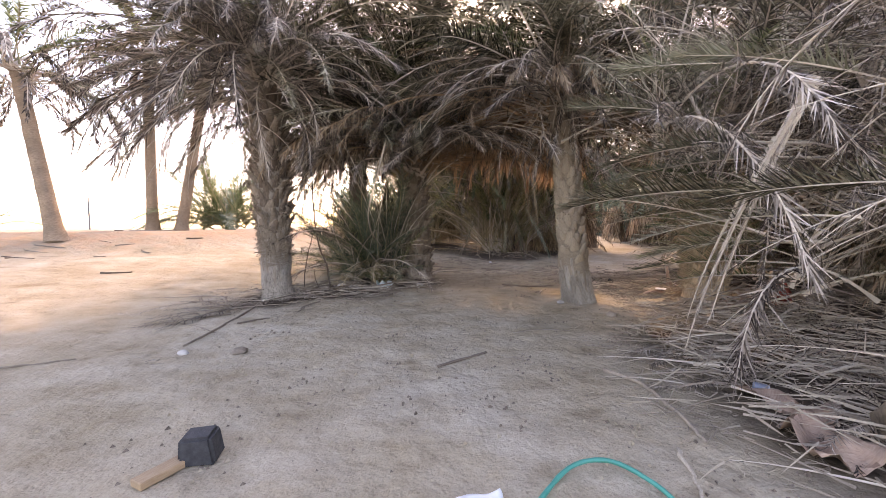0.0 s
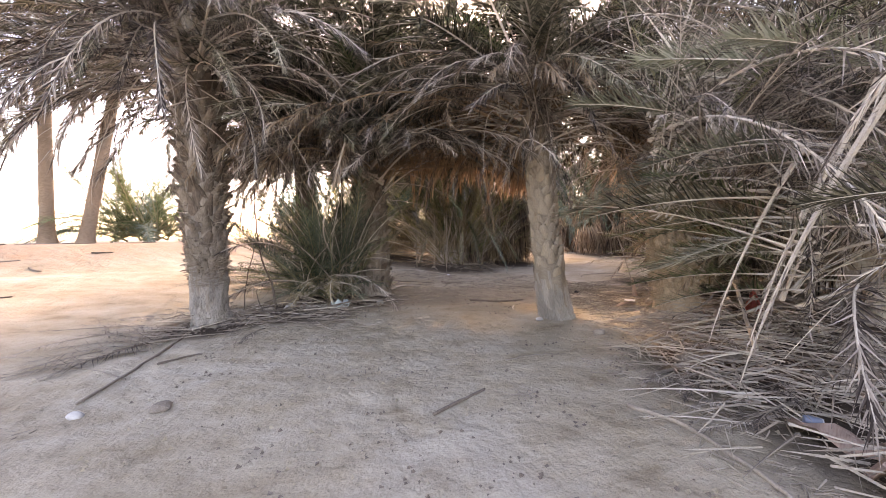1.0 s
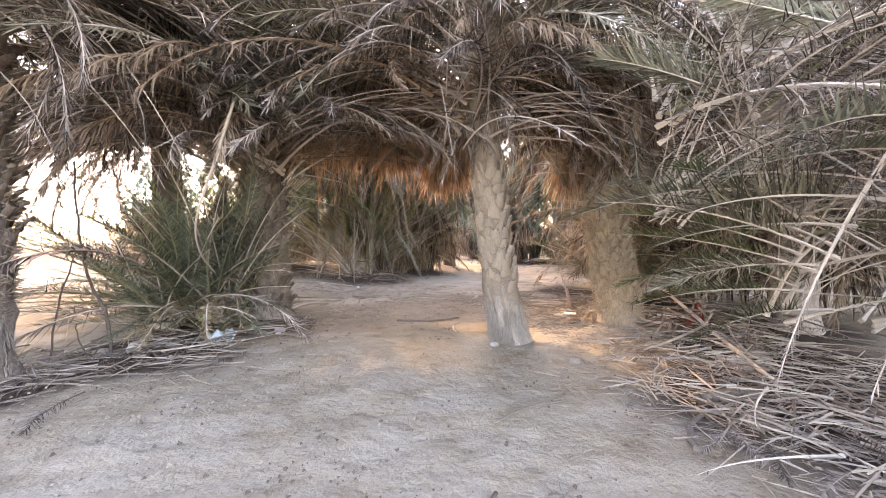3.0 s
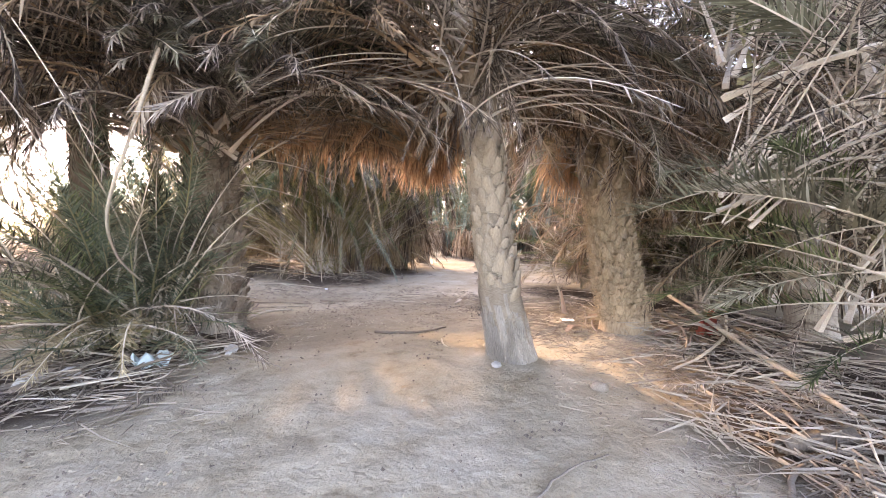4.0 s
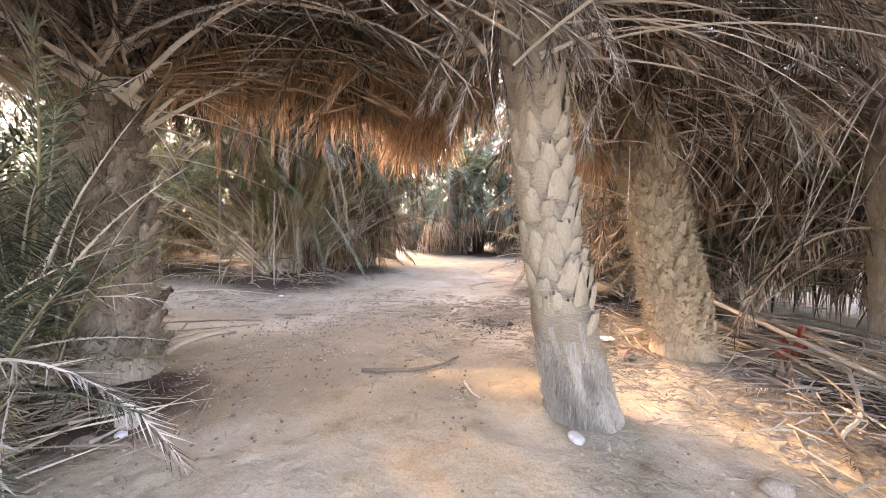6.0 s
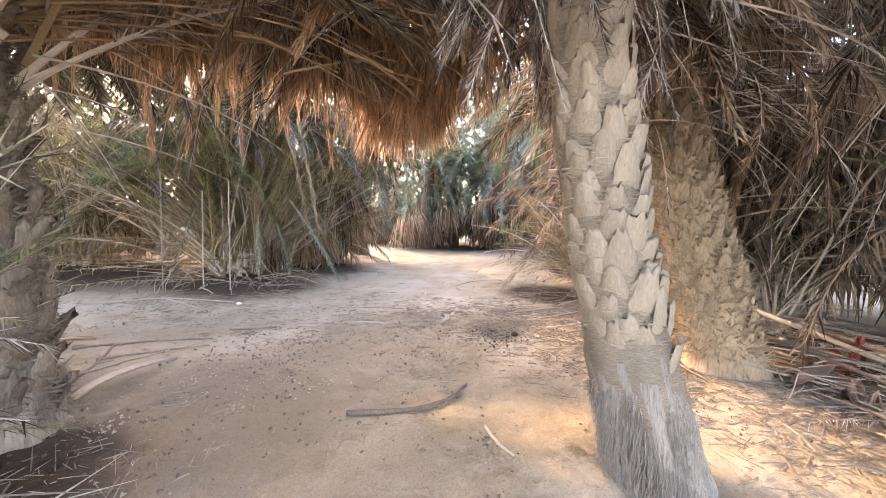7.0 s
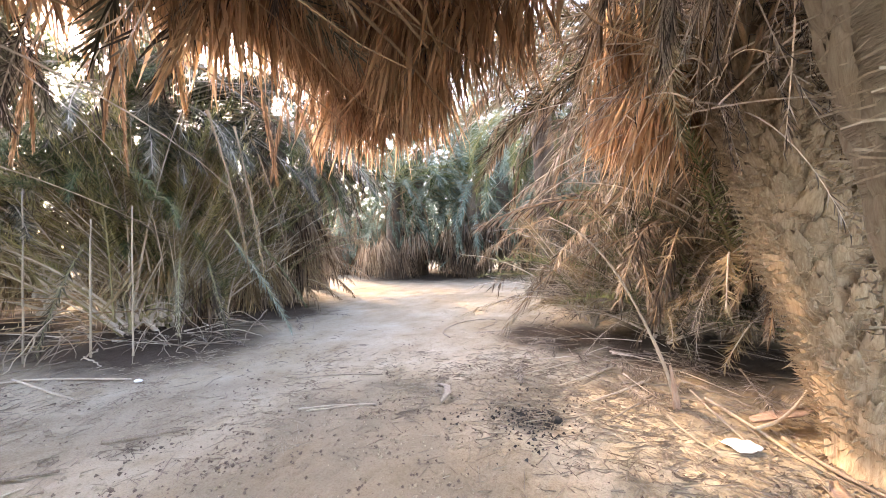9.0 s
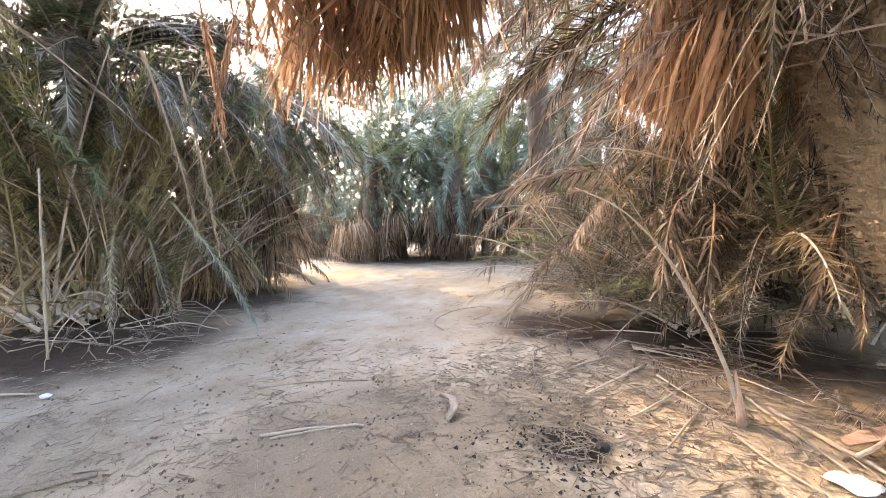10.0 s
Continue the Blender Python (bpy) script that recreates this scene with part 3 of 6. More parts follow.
def make_trunk(root, at, r0, r1, bark, flare=0.25, rough=0.03, root_h=0.0, steps=90, sides=36, height=4.0, swell=0.0, root_mat=ROOT):
    verts, faces, slots = [], [], []
    for i in range(steps + 1):
        f = i / steps
        c = at(f)
        for k in range(sides):
            q = 2 * math.pi * k / sides
            r = r0 + (r1 - r0) * f + r0 * flare * math.exp(-f * height / 0.28) + swell * math.exp(-((f * height - 0.72) / 0.22) ** 2)
            r += rough * noise.noise((math.cos(q) * 2.2, math.sin(q) * 2.2, f * height * 3.2)) + rough * 0.5 * noise.noise((math.cos(q) * 6, math.sin(q) * 6, f * height * 9 + 5))
            if f * height < root_h:
                r += 0.025 * (1 - f * height / root_h) ** 0.3 + 0.014 * math.sin(k * 2 * math.pi / sides * 9 + 3 * noise.noise((k * 0.4, f * 9, 0)))
            verts.append(c + Vector((math.cos(q) * r, math.sin(q) * r, 0)))
    for i in range(steps):
        for k in range(sides):
            k2 = (k + 1) % sides
            faces.append((i * sides + k, i * sides + k2, (i + 1) * sides + k2, (i + 1) * sides + k))
            slots.append(1 if i / steps * height < root_h * (1 + 0.6 * noise.noise((math.cos(k * 2 * math.pi / sides) * 1.4, math.sin(k * 2 * math.pi / sides) * 1.4, 4.0)) + 0.3 * ((k * 7 + k * k) % 5 - 2) / 2) else 0)
    verts = [v - root.location for v in verts]
    me = mesh_of("trunk", verts, faces, (bark, root_mat), slots, smooth=True)
    ob = new("trunk", me)
    ob.parent = root
    return ob


def boots_on(trunk_ob, root, at, r0, r1, height, lo, hi, meshes, rng, rows_per_m=7.5, per_row=6, size=1.0, out=0.0, tilt=8, tall=1.0):
    n = int((hi - lo) * rows_per_m * per_row)
    for k in range(n):
        z = lo + (hi - lo) * k / n
        f = z / height
        q = k * 2.39996 + rng.gauss(0, 0.08)
        r = r0 + (r1 - r0) * f - 0.005 + out
        c = at(f)
        p = c + Vector((math.cos(q) * r, math.sin(q) * r, rng.gauss(0, 0.015)))
        m = Matrix.Translation(p) @ pose(0, 0, 0, rng.gauss(0, tilt), rng.gauss(0, 2), math.degrees(q)) @ Matrix.Diagonal((size * rng.uniform(0.75, 1.2), size * rng.uniform(0.9, 1.3), size * tall * rng.uniform(0.7, 1.2), 1))
        child("leaf_base", rng.choice(meshes), root, m)


def fibres(root, at, r0, h, root_h, rng, count=1700):
    """Short stiff root fibres that stand off the foot of a trunk."""
    verts, faces = [], []
    for _ in range(count):
        z = rng.uniform(0.0, root_h * 1.05)
        q = rng.uniform(0, 6.283)
        r = r0 * (1 + 0.25 * math.exp(-z / 0.28)) + 0.012
        c = at(z / h) - root.location
        n = Vector((math.cos(q), math.sin(q), 0))
        t = Vector((-math.sin(q), math.cos(q), 0)) * rng.uniform(0.003, 0.007)
        p = c + n * r
        e = p + n * rng.uniform(0.004, 0.032) + Vector((rng.gauss(0, 0.018), rng.gauss(0, 0.018), -rng.uniform(0.08, 0.2)))
        b = len(verts)
        verts += [p - t, p + t, p + n * 0.008, e]
        faces += [(b, b + 1, b + 3), (b + 1, b + 2, b + 3), (b + 2, b, b + 3)]
    ob = new("root_fibre", mesh_of("root_fibre", verts, faces, (ROOT,)))
    ob.parent = root
    tagged(ob, "", kind="stuff")


def wraps(root, at, r0, r1, h, lo, hi, rng, mtl, count=1500):
    """Loose fibre that winds round a trunk between its leaf bases."""
    verts, faces = [], []
    for _ in range(count):
        z = rng.uniform(lo, hi)
        q, span, climb = rng.uniform(0, 6.283), rng.uniform(0.2, 0.7) * rng.choice((-1, 1)), rng.gauss(0, 0.03)
        w = rng.uniform(0.0012, 0.0035)
        off = rng.uniform(0.008, 0.034)
        n = 5
        b = len(verts)
        for i in range(n):
            f = i / (n - 1)
            zz = z + climb * f
            r = r0 + (r1 - r0) * zz / h + off + 0.012 * math.sin(f * 3.1) + (rng.uniform(0, 0.05) if i == n - 1 else 0)
            c = at(max(0.0, min(1.0, zz / h))) - root.location
            p = c + Vector((math.cos(q + span * f) * r, math.sin(q + span * f) * r, rng.gauss(0, 0.004)))
            verts += [p + Vector((0, 0, w)), p - Vector((0, 0, w))]
        faces += [(b + 2 * i, b + 2 * i + 1, b + 2 * i + 3, b + 2 * i + 2) for i in range(n - 1)]
    ob = new("trunk_fibre", mesh_of("trunk_fibre", verts, faces, (mtl,)))
    ob.parent = root
    tagged(ob, "", kind="stuff")


def shag(root, at, r0, r1, h, lo, hi, rng, mtl, count=4200, reach=(0.04, 0.13)):
    """Ragged fibre ends that stick out of the leaf bases."""
    verts, faces = [], []
    for _ in range(count):
        z, q = rng.uniform(lo, hi), rng.uniform(0, 6.283)
        n, t = Vector((math.cos(q), math.sin(q), 0)), Vector((-math.sin(q), math.cos(q), 0))
        c = at(z / h) - root.location
        p = c + n * (r0 + (r1 - r0) * z / h + 0.02)
        w = rng.uniform(0.003, 0.012)
        e = p + n * rng.uniform(*reach) + t * rng.gauss(0, 0.03) + Vector((0, 0, rng.gauss(0.02, 0.05)))
        m = p.lerp(e, 0.5) + Vector((0, 0, rng.gauss(0, 0.012)))
        b = len(verts)
        verts += [p - t * w, p + t * w, m + Vector((0, 0, w)), m - Vector((0, 0, w)), e]
        faces += [(b, b + 1, b + 2), (b + 1, b, b + 3), (b, b + 2, b + 3), (b + 1, b + 3, b + 2), (b + 2, b + 4, b + 3)]
    ob = new("trunk_fibre", mesh_of("trunk_fibre", verts, faces, (mtl,)))
    ob.parent = root
    tagged(ob, "", kind="stuff")


def palm(base, top, r0, r1, label, bark=BARK, boots=BOOT, sag=(0, 0, 0), boot_from=0.6, root_h=0.0, flare=0.25, rough=0.03, seed=1, boot_size=1.0, per_row=6, boots_rows=6.2, boot_to=None, group="palms of the grove", line=None, swell=0.0, out=0.012, root_mat=ROOT):
    rng = random.Random(seed)
    bz = ground_z(base[0], base[1]) - 0.04
    root = tagged(new("date_palm"), label, "palm tree", group)
    root.location = (base[0], base[1], bz)
    top = Vector(top)
    at = trunk_line((base[0], base[1], bz), top, sag)
    if line:
        at = bent_line([(base[0], base[1], bz), *line, tuple(top)])
    h = top.z - bz
    tr = make_trunk(root, at, r0, r1, bark, flare, rough, root_h, height=h, swell=swell, root_mat=root_mat)
    if boots:
        wraps(root, at, r0, r1, h, boot_from - 0.15, boot_to or h, rng, boots)
        boots_on(tr, root, at, r0, r1, h, boot_from, boot_to or h, BOOTS[boots.name], rng, boots_rows, per_row, boot_size, out)
    if root_h:
        fibres(root, at, r0, h, root_h, rng, 3600 if root_mat == ROOT else 500)
    bpy.context.view_layer.update()
    return root, at, top, rng


def crown(root, top, rng, live=0, dusty=0, dry=0, bare=0, brown=0, size=(0.85, 1.15), low=-75, high=72, floor=2.0, az=(0, 360), sets=(F_LIVE, F_DUSTY, F_DRY), keep=None):
    if live:
        spread(root, sets[0], top, live, rng, (25, high), "frond", size=size, floor=floor, az=az, keep=keep)
    if dusty:
        spread(root, sets[1], top, dusty, rng, (-15, high), "frond", size=size, floor=floor, az=az, keep=keep)
    if dry:
        spread(root, sets[2], top - Vector((0, 0, 0.3)), dry, rng, (low, 45), "dead_frond", size=size, jitter=0.25, floor=floor, az=az, keep=keep)
    if brown:
        spread(root, F_BROWN, top - Vector((0, 0, 0.3)), brown, rng, (low, 45), "dead_frond", size=size, jitter=0.25, floor=floor, az=az, keep=keep)
    if bare:
        spread(root, F_BARE, top - Vector((0, 0, 0.5)), bare, rng, (-75, 20), "bare_midrib", size=size, jitter=0.3, floor=floor - 0.4)


# where the sun comes in between the crowns: spots on the sand, their half widths
SUNNY = [(1.0, 7.85, 0.5, 0.3), (1.75, 8.1, 0.4, 0.4), (2.5, 8.75, 0.45, 0.4), (3.45, 7.0, 0.65, 1.3), (2.75, 5.9, 0.5, 0.9), (4.95, 9.75, 0.9, 1.15)]


def sun_gap(p):
    """True outside the gaps in the crowns through which the sun reaches the sand."""
    g = p - sun_way * (p.z / sun_way.z)
    return all(((g.x - x) / a) ** 2 + ((g.y - y) / b) ** 2 > 1 for x, y, a, b in SUNNY)


# the thick palm with the whitish foot
r, at, top, rng = palm((-3.15, 8.43), (-3.35, 8.6, 4.5), 0.235, 0.33, "thick date palm with grey foot and dry skirt", BARK, BOOT_MID, boot_from=0.85, root_h=0.8, seed=11, boot_size=0.95, boots_rows=7, boot_to=1.5, out=0.012, flare=0.14, rough=0.045, root_mat=ROOT_KNOBBY)
T1 = r
boots_on(None, r, at, 0.235, 0.33, top.z - r.location.z, 1.3, 3.9, BOOTS["spiky"], rng, 8, 7, 1.0, 0.03, 18, 1.1)
shag(r, at, 0.235, 0.33, top.z - r.location.z, 0.9, 3.4, rng, BOOT_MID, 1500)
spread(r, F_DUSTY, top, 44, rng, (30, 75), "frond", size=(1.15, 1.5))
crown(r, top, rng, live=6, dusty=46, dry=120, bare=36, size=(0.85, 1.2), floor=2.2)
# the slender palm beside the track
r, at, top, rng = palm((2.66, 7.73), (2.46, 8.38, 4.1), 0.235, 0.235, "slender leaning date palm with fibrous swollen foot", BARK_NET, BOOT, boot_from=0.66, root_h=0.6, flare=0.10, seed=12, line=[(2.635, 7.80, 0.25), (2.60, 7.93, 0.72), (2.585, 8.06, 1.3), (2.575, 8.20, 2.3), (2.52, 8.31, 3.2)], swell=0.035, out=0.016, boot_size=0.84, boots_rows=9.2)
crown(r, top - Vector((0, 0, 0.15)), rng, live=6, dusty=46, dry=70, brown=44, bare=76, size=(0.85, 1.2), floor=2.45, low=-60, keep=sun_gap)
spread(r, F_DRY, top - Vector((0, 0, 0.1)), 46, rng, (-85, -45), "dead_frond", size=(0.36, 0.6), jitter=0.16, floor=2.3, head=2.3)
spread(r, F_BARE, top - Vector((0, 0, 0.1)), 34, rng, (-85, -50), "bare_midrib", size=(0.4, 0.75), jitter=0.2, floor=2.1, head=2.2)
spread(r, F_CANOPY, top, 44, rng, (0, 72), "frond", size=(0.95, 1.4), floor=3.0, keep=sun_gap)
spread(r, F_CANOPY, top, 22, rng, (48, 78), "frond", size=(1.4, 1.8), floor=3.0, keep=sun_gap)
# the sunlit palm behind it
r, at, top, rng = palm((5.18, 7.89), (5.8, 8.88, 3.75), 0.33, 0.31, "sunlit tan date palm with rough leaf scars", BARK_WARM, BOOT_WARM, boot_from=0.25, root_h=0.0, flare=0.3, seed=13, out=0.03, boots_rows=11, boot_size=0.72, line=[(5.24, 8.12, 0.8), (5.39, 8.37, 1.6), (5.58, 8.61, 2.5), (5.70, 8.76, 3.1)])
shag(r, at, 0.33, 0.31, top.z - r.location.z, 0.2, 3.3, rng, BOOT_WARM)
crown(r, top, rng, live=6, dusty=34, dry=20, brown=80, bare=50, size=(0.8, 1.15), floor=2.0, keep=sun_gap)
spread(r, F_DRY, top - Vector((0, 0, 0.1)), 30, rng, (-85, -45), "dead_frond", size=(0.35, 0.55), jitter=0.18, floor=2.1, head=2.3)
spread(r, F_CANOPY, top, 40, rng, (0, 72), "frond", size=(0.95, 1.4), floor=2.9, keep=sun_gap)
spread(r, F_CANOPY_BROWN, top, 14, rng, (-10, 50), "dead_frond", size=(0.9, 1.3), floor=2.7, keep=sun_gap)
spread(r, F_BARE, top - Vector((0, 0, 0.4)), 40, rng, (-60, 25), "bare_midrib", size=(0.7, 1.1), jitter=0.3, floor=2.0, az=(150, 330))
# brown tufts that hang from its crown
for k in range(22):
    q, d = radians(rng.uniform(-10, 120)), rng.uniform(0.25, 1.2)
    p = Vector((5.75 + math.cos(q) * d, 9.0 + math.sin(q) * d, rng.uniform(2.9, 3.9)))
    m = Matrix.Translation(p) @ pose(0, 0, 0, rng.gauss(0, 12), rng.gauss(0, 12), rng.uniform(0, 360)) @ Matrix.Scale(rng.uniform(0.8, 1.3), 4)
    if p.x > 4.9 and off_track(p.x, p.y) > 1.2:
        child("hanging_tuft", rng.choice(BROOMS), r, m, "brown tuft of dead leaflets")


def light_gap(p):
    """True outside the gaps in the canopy behind the skirt, where the sun comes through."""
    return not (1.5 < p.x < 2.7 and 11.5 < p.y < 13.2 and p.z < 4.6) and not (p.x > 3.45 and p.y < 11.2) and sun_gap(p)


# the dark palm with the shoots at its foot
r, at, top, rng = palm((-0.45, 11.1), (-0.6, 11.1, 3.1), 0.31, 0.30, "shaded brown date palm among shoots", BARK, BOOT_MID, boot_from=0.15, flare=0.15, seed=14, boot_size=1.1, out=0.05, boots_rows=4, rough=0.06)
T0, T0_TOP = r, top
boots_on(None, r, at, 0.31, 0.30, top.z - r.location.z, 0.2, 2.9, BOOTS["spiky"], rng, 4, 6, 1.0, 0.05, 18, 1.1)
shag(r, at, 0.31, 0.30, top.z - r.location.z, 0.1, 3.0, rng, BOOT_MID, 2200)
crown(r, top, rng, live=14, dusty=70, dry=70, brown=44, bare=20, size=(0.95, 1.35), low=-35, floor=2.15, az=(150, 392), keep=light_gap)
spread(r, F_DUSTY, top, 30, rng, (40, 75), "frond", size=(1.3, 1.6), az=(170, 370))
spread(r, F_DUSTY, top, 26, rng, (5, 55), "frond", size=(0.95, 1.25), az=(50, 125), floor=3.0, keep=light_gap)
spread(r, F_DUSTY, top, 16, rng, (52, 80), "frond", size=(1.4, 1.75), az=(190, 345))
spread(r, F_DUSTY, top, 10, rng, (8, 40), "frond", size=(0.85, 1.1), az=(58, 82), floor=3.0, keep=light_gap)
spread(r, F_CANOPY, top + Vector((0, 0, 0.3)), 60, rng, (10, 72), "frond", size=(1.0, 1.5), floor=3.0, keep=sun_gap)
spread(r, F_DUSTY, top, 22, rng, (5, 40), "frond", size=(1.0, 1.3), az=(55, 88), floor=3.0, keep=lambda p: sun_gap(p) and light_gap(p))
# the palm beyond the litter
r, at, top, rng = palm((7.2, 6.2), (7.0, 6.4, 4.2), 0.28, 0.26, "shaded date palm behind fallen fronds", BARK, BOOT, boot_from=0.4, boots_rows=3.5, seed=15)
crown(r, top, rng, live=6, dusty=12, brown=80, bare=60, floor=1.3)
spread(r, F_CANOPY_BROWN, top, 18, rng, (0, 50), "dead_frond", size=(0.95, 1.4), floor=2.0)
spread(r, F_CANOPY, top, 20, rng, (20, 72), "frond", size=(0.95, 1.4), floor=2.0)
# the palm hidden behind the shoots
r, at, top, rng = palm((-2.3, 12.9), (-2.4, 12.9, 4.2), 0.27, 0.26, "shaded date palm hidden behind shoots", BARK_DARK, None, seed=16)
crown(r, top, rng, live=10, dusty=30, dry=44, bare=4, size=(0.9, 1.2), floor=1.6, az=(120, 330))

# the brown dead skirt that hangs from the dark palm's fronds
rng = random.Random(77)
for k in range(46):
    u = rng.random()
    p = Vector((0.2 + 3.4 * u + rng.gauss(0, 0.15), 11.5 - 0.8 * u + rng.uniform(-0.9, 0.9), 3.5 - 0.1 * u + rng.uniform(-0.1, 0.7)))
    me = rng.choice(F_THATCH[rng.choice((-25, -25, 0, 25))])
    m = Matrix.Translation(p) @ pose(0, 0, 0, rng.gauss(0, 16), 0, rng.uniform(0, 360)) @ Matrix.Scale(rng.uniform(0.5, 0.8), 4)
    if not blocks_track(me, m, 2.6) and all(light_gap(m @ q) for q in RIBS[me.name][2::3]):
        child("hanging_frond", me, T0, m, "brown dead frond")
for k in range(170):
    u = rng.random()
    y = 11.5 - 0.8 * u + rng.uniform(-1.5, 1.1)
    low = 3.4 - 0.15 * u - 0.68 * smooth(0.5, 0.95, u) + 0.45 * abs(y - 11.2 + 0.8 * u) * (1 if y < 11 else 0.3) + rng.gauss(0, 0.16)
    p = Vector((0.1 + 3.75 * u, y, low + 0.3 + 0.5 * rng.random() ** 2))
    m = Matrix.Translation(p) @ pose(0, 0, 0, rng.gauss(0, 12), rng.gauss(0, 12), rng.uniform(0, 360)) @ Matrix.Scale(rng.uniform(0.75, 1.15), 4)
    if (1.55 < p.x < 2.65 and p.y > 11.7) or p.x > 3.62 or (p.x > 3.25 and p.y < 10.7):
        continue
    child("skirt_tuft", rng.choice(BROOMS), T0, m, "brown tuft of dead leaflets")
# brown midribs that arch under the skirt
for k in range(22):
    a = rng.uniform(-42, 22)
    reach = rng.uniform(2.6, 4.4)
    z0, z1, sagz = rng.uniform(2.7, 3.1), rng.uniform(2.4, 3.1), rng.uniform(0.1, 0.55)
    p0 = Vector((-0.35, 10.95, z0))
    d = Vector((math.cos(radians(a)), math.sin(radians(a)), 0)) * reach
    pts = [p0 + d * f + Vector((0, 0, (z1 - z0) * f + sagz * math.sin(math.pi * min(1, f * 1.1)) - 0.5 * max(0, f - 0.7))) for f in [i / 12 for i in range(13)]]
    if any(q.z < 2.5 and off_track(q.x, q.y) < 0.9 for q in pts):
        continue
    v, f = tube([q - T0.location for q in pts], [0.012 * (1 - 0.7 * i / 12) for i in range(13)], 5)
    ob = new("arching_midrib", mesh_of("arching_midrib", v, f, (RIB_BROWN,), smooth=True))
    ob.parent = T0
# straight split ribs stuck in the skirt
for k in range(16):
    u = rng.random()
    a = Vector((0.5 + 2.9 * u, 10.3 - 0.7 * u + rng.uniform(-0.15, 0.5), rng.uniform(2.75, 3.3)))
    q = radians(rng.choice((-35, -25, 28, 40, 150)) + rng.gauss(0, 12))
    b = a + Vector((math.cos(q) * 1.0, math.sin(q) * 0.25, rng.uniform(-0.55, 0.45))) * rng.uniform(0.6, 1.3)
    if min(a.z, b.z) < 2.55:
        continue
    v, f = tube([a - T0.location, a.lerp(b, 0.5) - T0.location + Vector((0, 0, 0.04)), b - T0.location], [0.013, 0.011, 0.006], 5)
    ob = new("split_rib", mesh_of("split_rib", v, f, (RIB_BROWN,), smooth=True))
    ob.parent = T0
# long fringe that hangs down behind the skirt
for k in range(22):
    u = rng.random()
    p = Vector((0.7 + 2.4 * u, 12.2 + rng.uniform(-0.3, 0.6), rng.uniform(3.4, 3.8)))
    me = rng.choice((F_THATCH if k % 3 else F_DRY)[-75])
    if 1.7 < p.x < 2.7:
        continue
    child("hanging_frond", me, T0, Matrix.Translation(p) @ pose(0, 0, 0, rng.gauss(0, 10), rng.gauss(0, 6), rng.uniform(0, 360)) @ Matrix.Scale(rng.uniform(0.3, 0.5), 4), "dry hanging frond")


# ---- clumps of shoots ----
def bush(base, label, seed, shoots=0, green=0, dry=0, blue=0, live=0, straw=0, bare=0, brown=0, straw_lo=0, cane_lo=44, bare_lo=0, cane=0, cane_g=0, tangle=0, blue_s=0, dry_far=0, spread_r=0.4, e=(15, 80), size=(0.8, 1.2), h=0.2, dry_low=-30, group="clumps of palm shoots", head=2.4, keep=None):
    rng = random.Random(seed)
    z = ground_z(base[0], base[1])
    root = tagged(new("palm_clump"), label, "palm clump", group)
    root.location = (base[0], base[1], z)
    pts = [Vector((base[0] + rng.gauss(0, spread_r), base[1] + rng.gauss(0, spread_r), z + 0.02)) for _ in range(7)]
    for kinds, count, nm, lo, hi in ((F_SHOOT, shoots, "shoot", *e), (F_SHOOT_G, green, "green_shoot", *e), (F_STRAW, straw, "straw_frond", straw_lo, 75), (F_BROWN, brown, "dead_frond", dry_low, 40), (F_BLUE, blue, "frond", -20, 75), (F_LIVE, live, "frond", 10, 75), (F_SHOOT_B, blue_s, "shoot", *e), (F_BARE_THIN, bare, "bare_midrib", bare_lo, 75), (F_CANE, cane, "cane", cane_lo, 88), (F_CANE_G, cane_g, "green_cane", cane_lo, 88), (F_TANGLE, tangle, "tangled_frond", -50, 55), (F_DRY, dry, "dead_frond", dry_low, 40), (F_DRY_FAR, dry_far, "dead_frond", dry_low, 40)):
        for i, p in enumerate(pts):
            c = count // 7 + (1 if i < count % 7 else 0)
            q = p + Vector((0, 0, h * rng.uniform(0.1, 1.0)))
            if c:
                spread(root, kinds, q, c, rng, (lo, hi), nm, size=size, jitter=0.1, az=(i * 51, i * 51 + 360), head=head, keep=keep)
    return root


# shoots round the dark palm
bush((-1.55, 10.9), "clump of dusty green palm shoots beside dark trunk", 21, shoots=90, green=20, blue_s=90, dry=16, straw=16, bare=20, spread_r=0.48, size=(0.7, 1.15), keep=lambda p: p.x < -0.05)
# the great clump beyond the track
bush((2.9, 17.5), "great clump of green and straw-coloured palm shoots", 22, shoots=12, green=12, straw=34, bare=60, cane=90, cane_g=96, spread_r=0.3, size=(0.8, 1.3), h=0.25, e=(50, 90), straw_lo=40, cane_lo=38, bare_lo=30, keep=lambda p: p.y > 16.1 + 0.1 * abs(p.x - 2.9))
great_top = bpy.data.objects["palm_clump.001"]
F_LOW = {0: [frond_mesh("low_cane", 12, 8, 3.6, m, RIB_BROWN, 3100 + k, rib=0.011, leaves=40, leaf_len=0.24, leaf_w=0.018, bare=0.45, wild=0.16, torn=0.2, hang=0.2) for k, m in enumerate((STRAW_GREEN, STRAW_GREEN, STRAW))]}
spread(great_top, F_LOW, (2.7, 17.2, 0.45), 12, random.Random(221), (0, 0), "cane", size=(0.7, 1.25), jitter=0.4, az=(155, 225), floor=0.0)
spread(great_top, F_LIVE, (2.6, 18.5, 2.9), 44, random.Random(224), (5, 60), "frond", size=(0.75, 1.05), jitter=0.5, floor=1.5, az=(150, 380), keep=sun_gap)
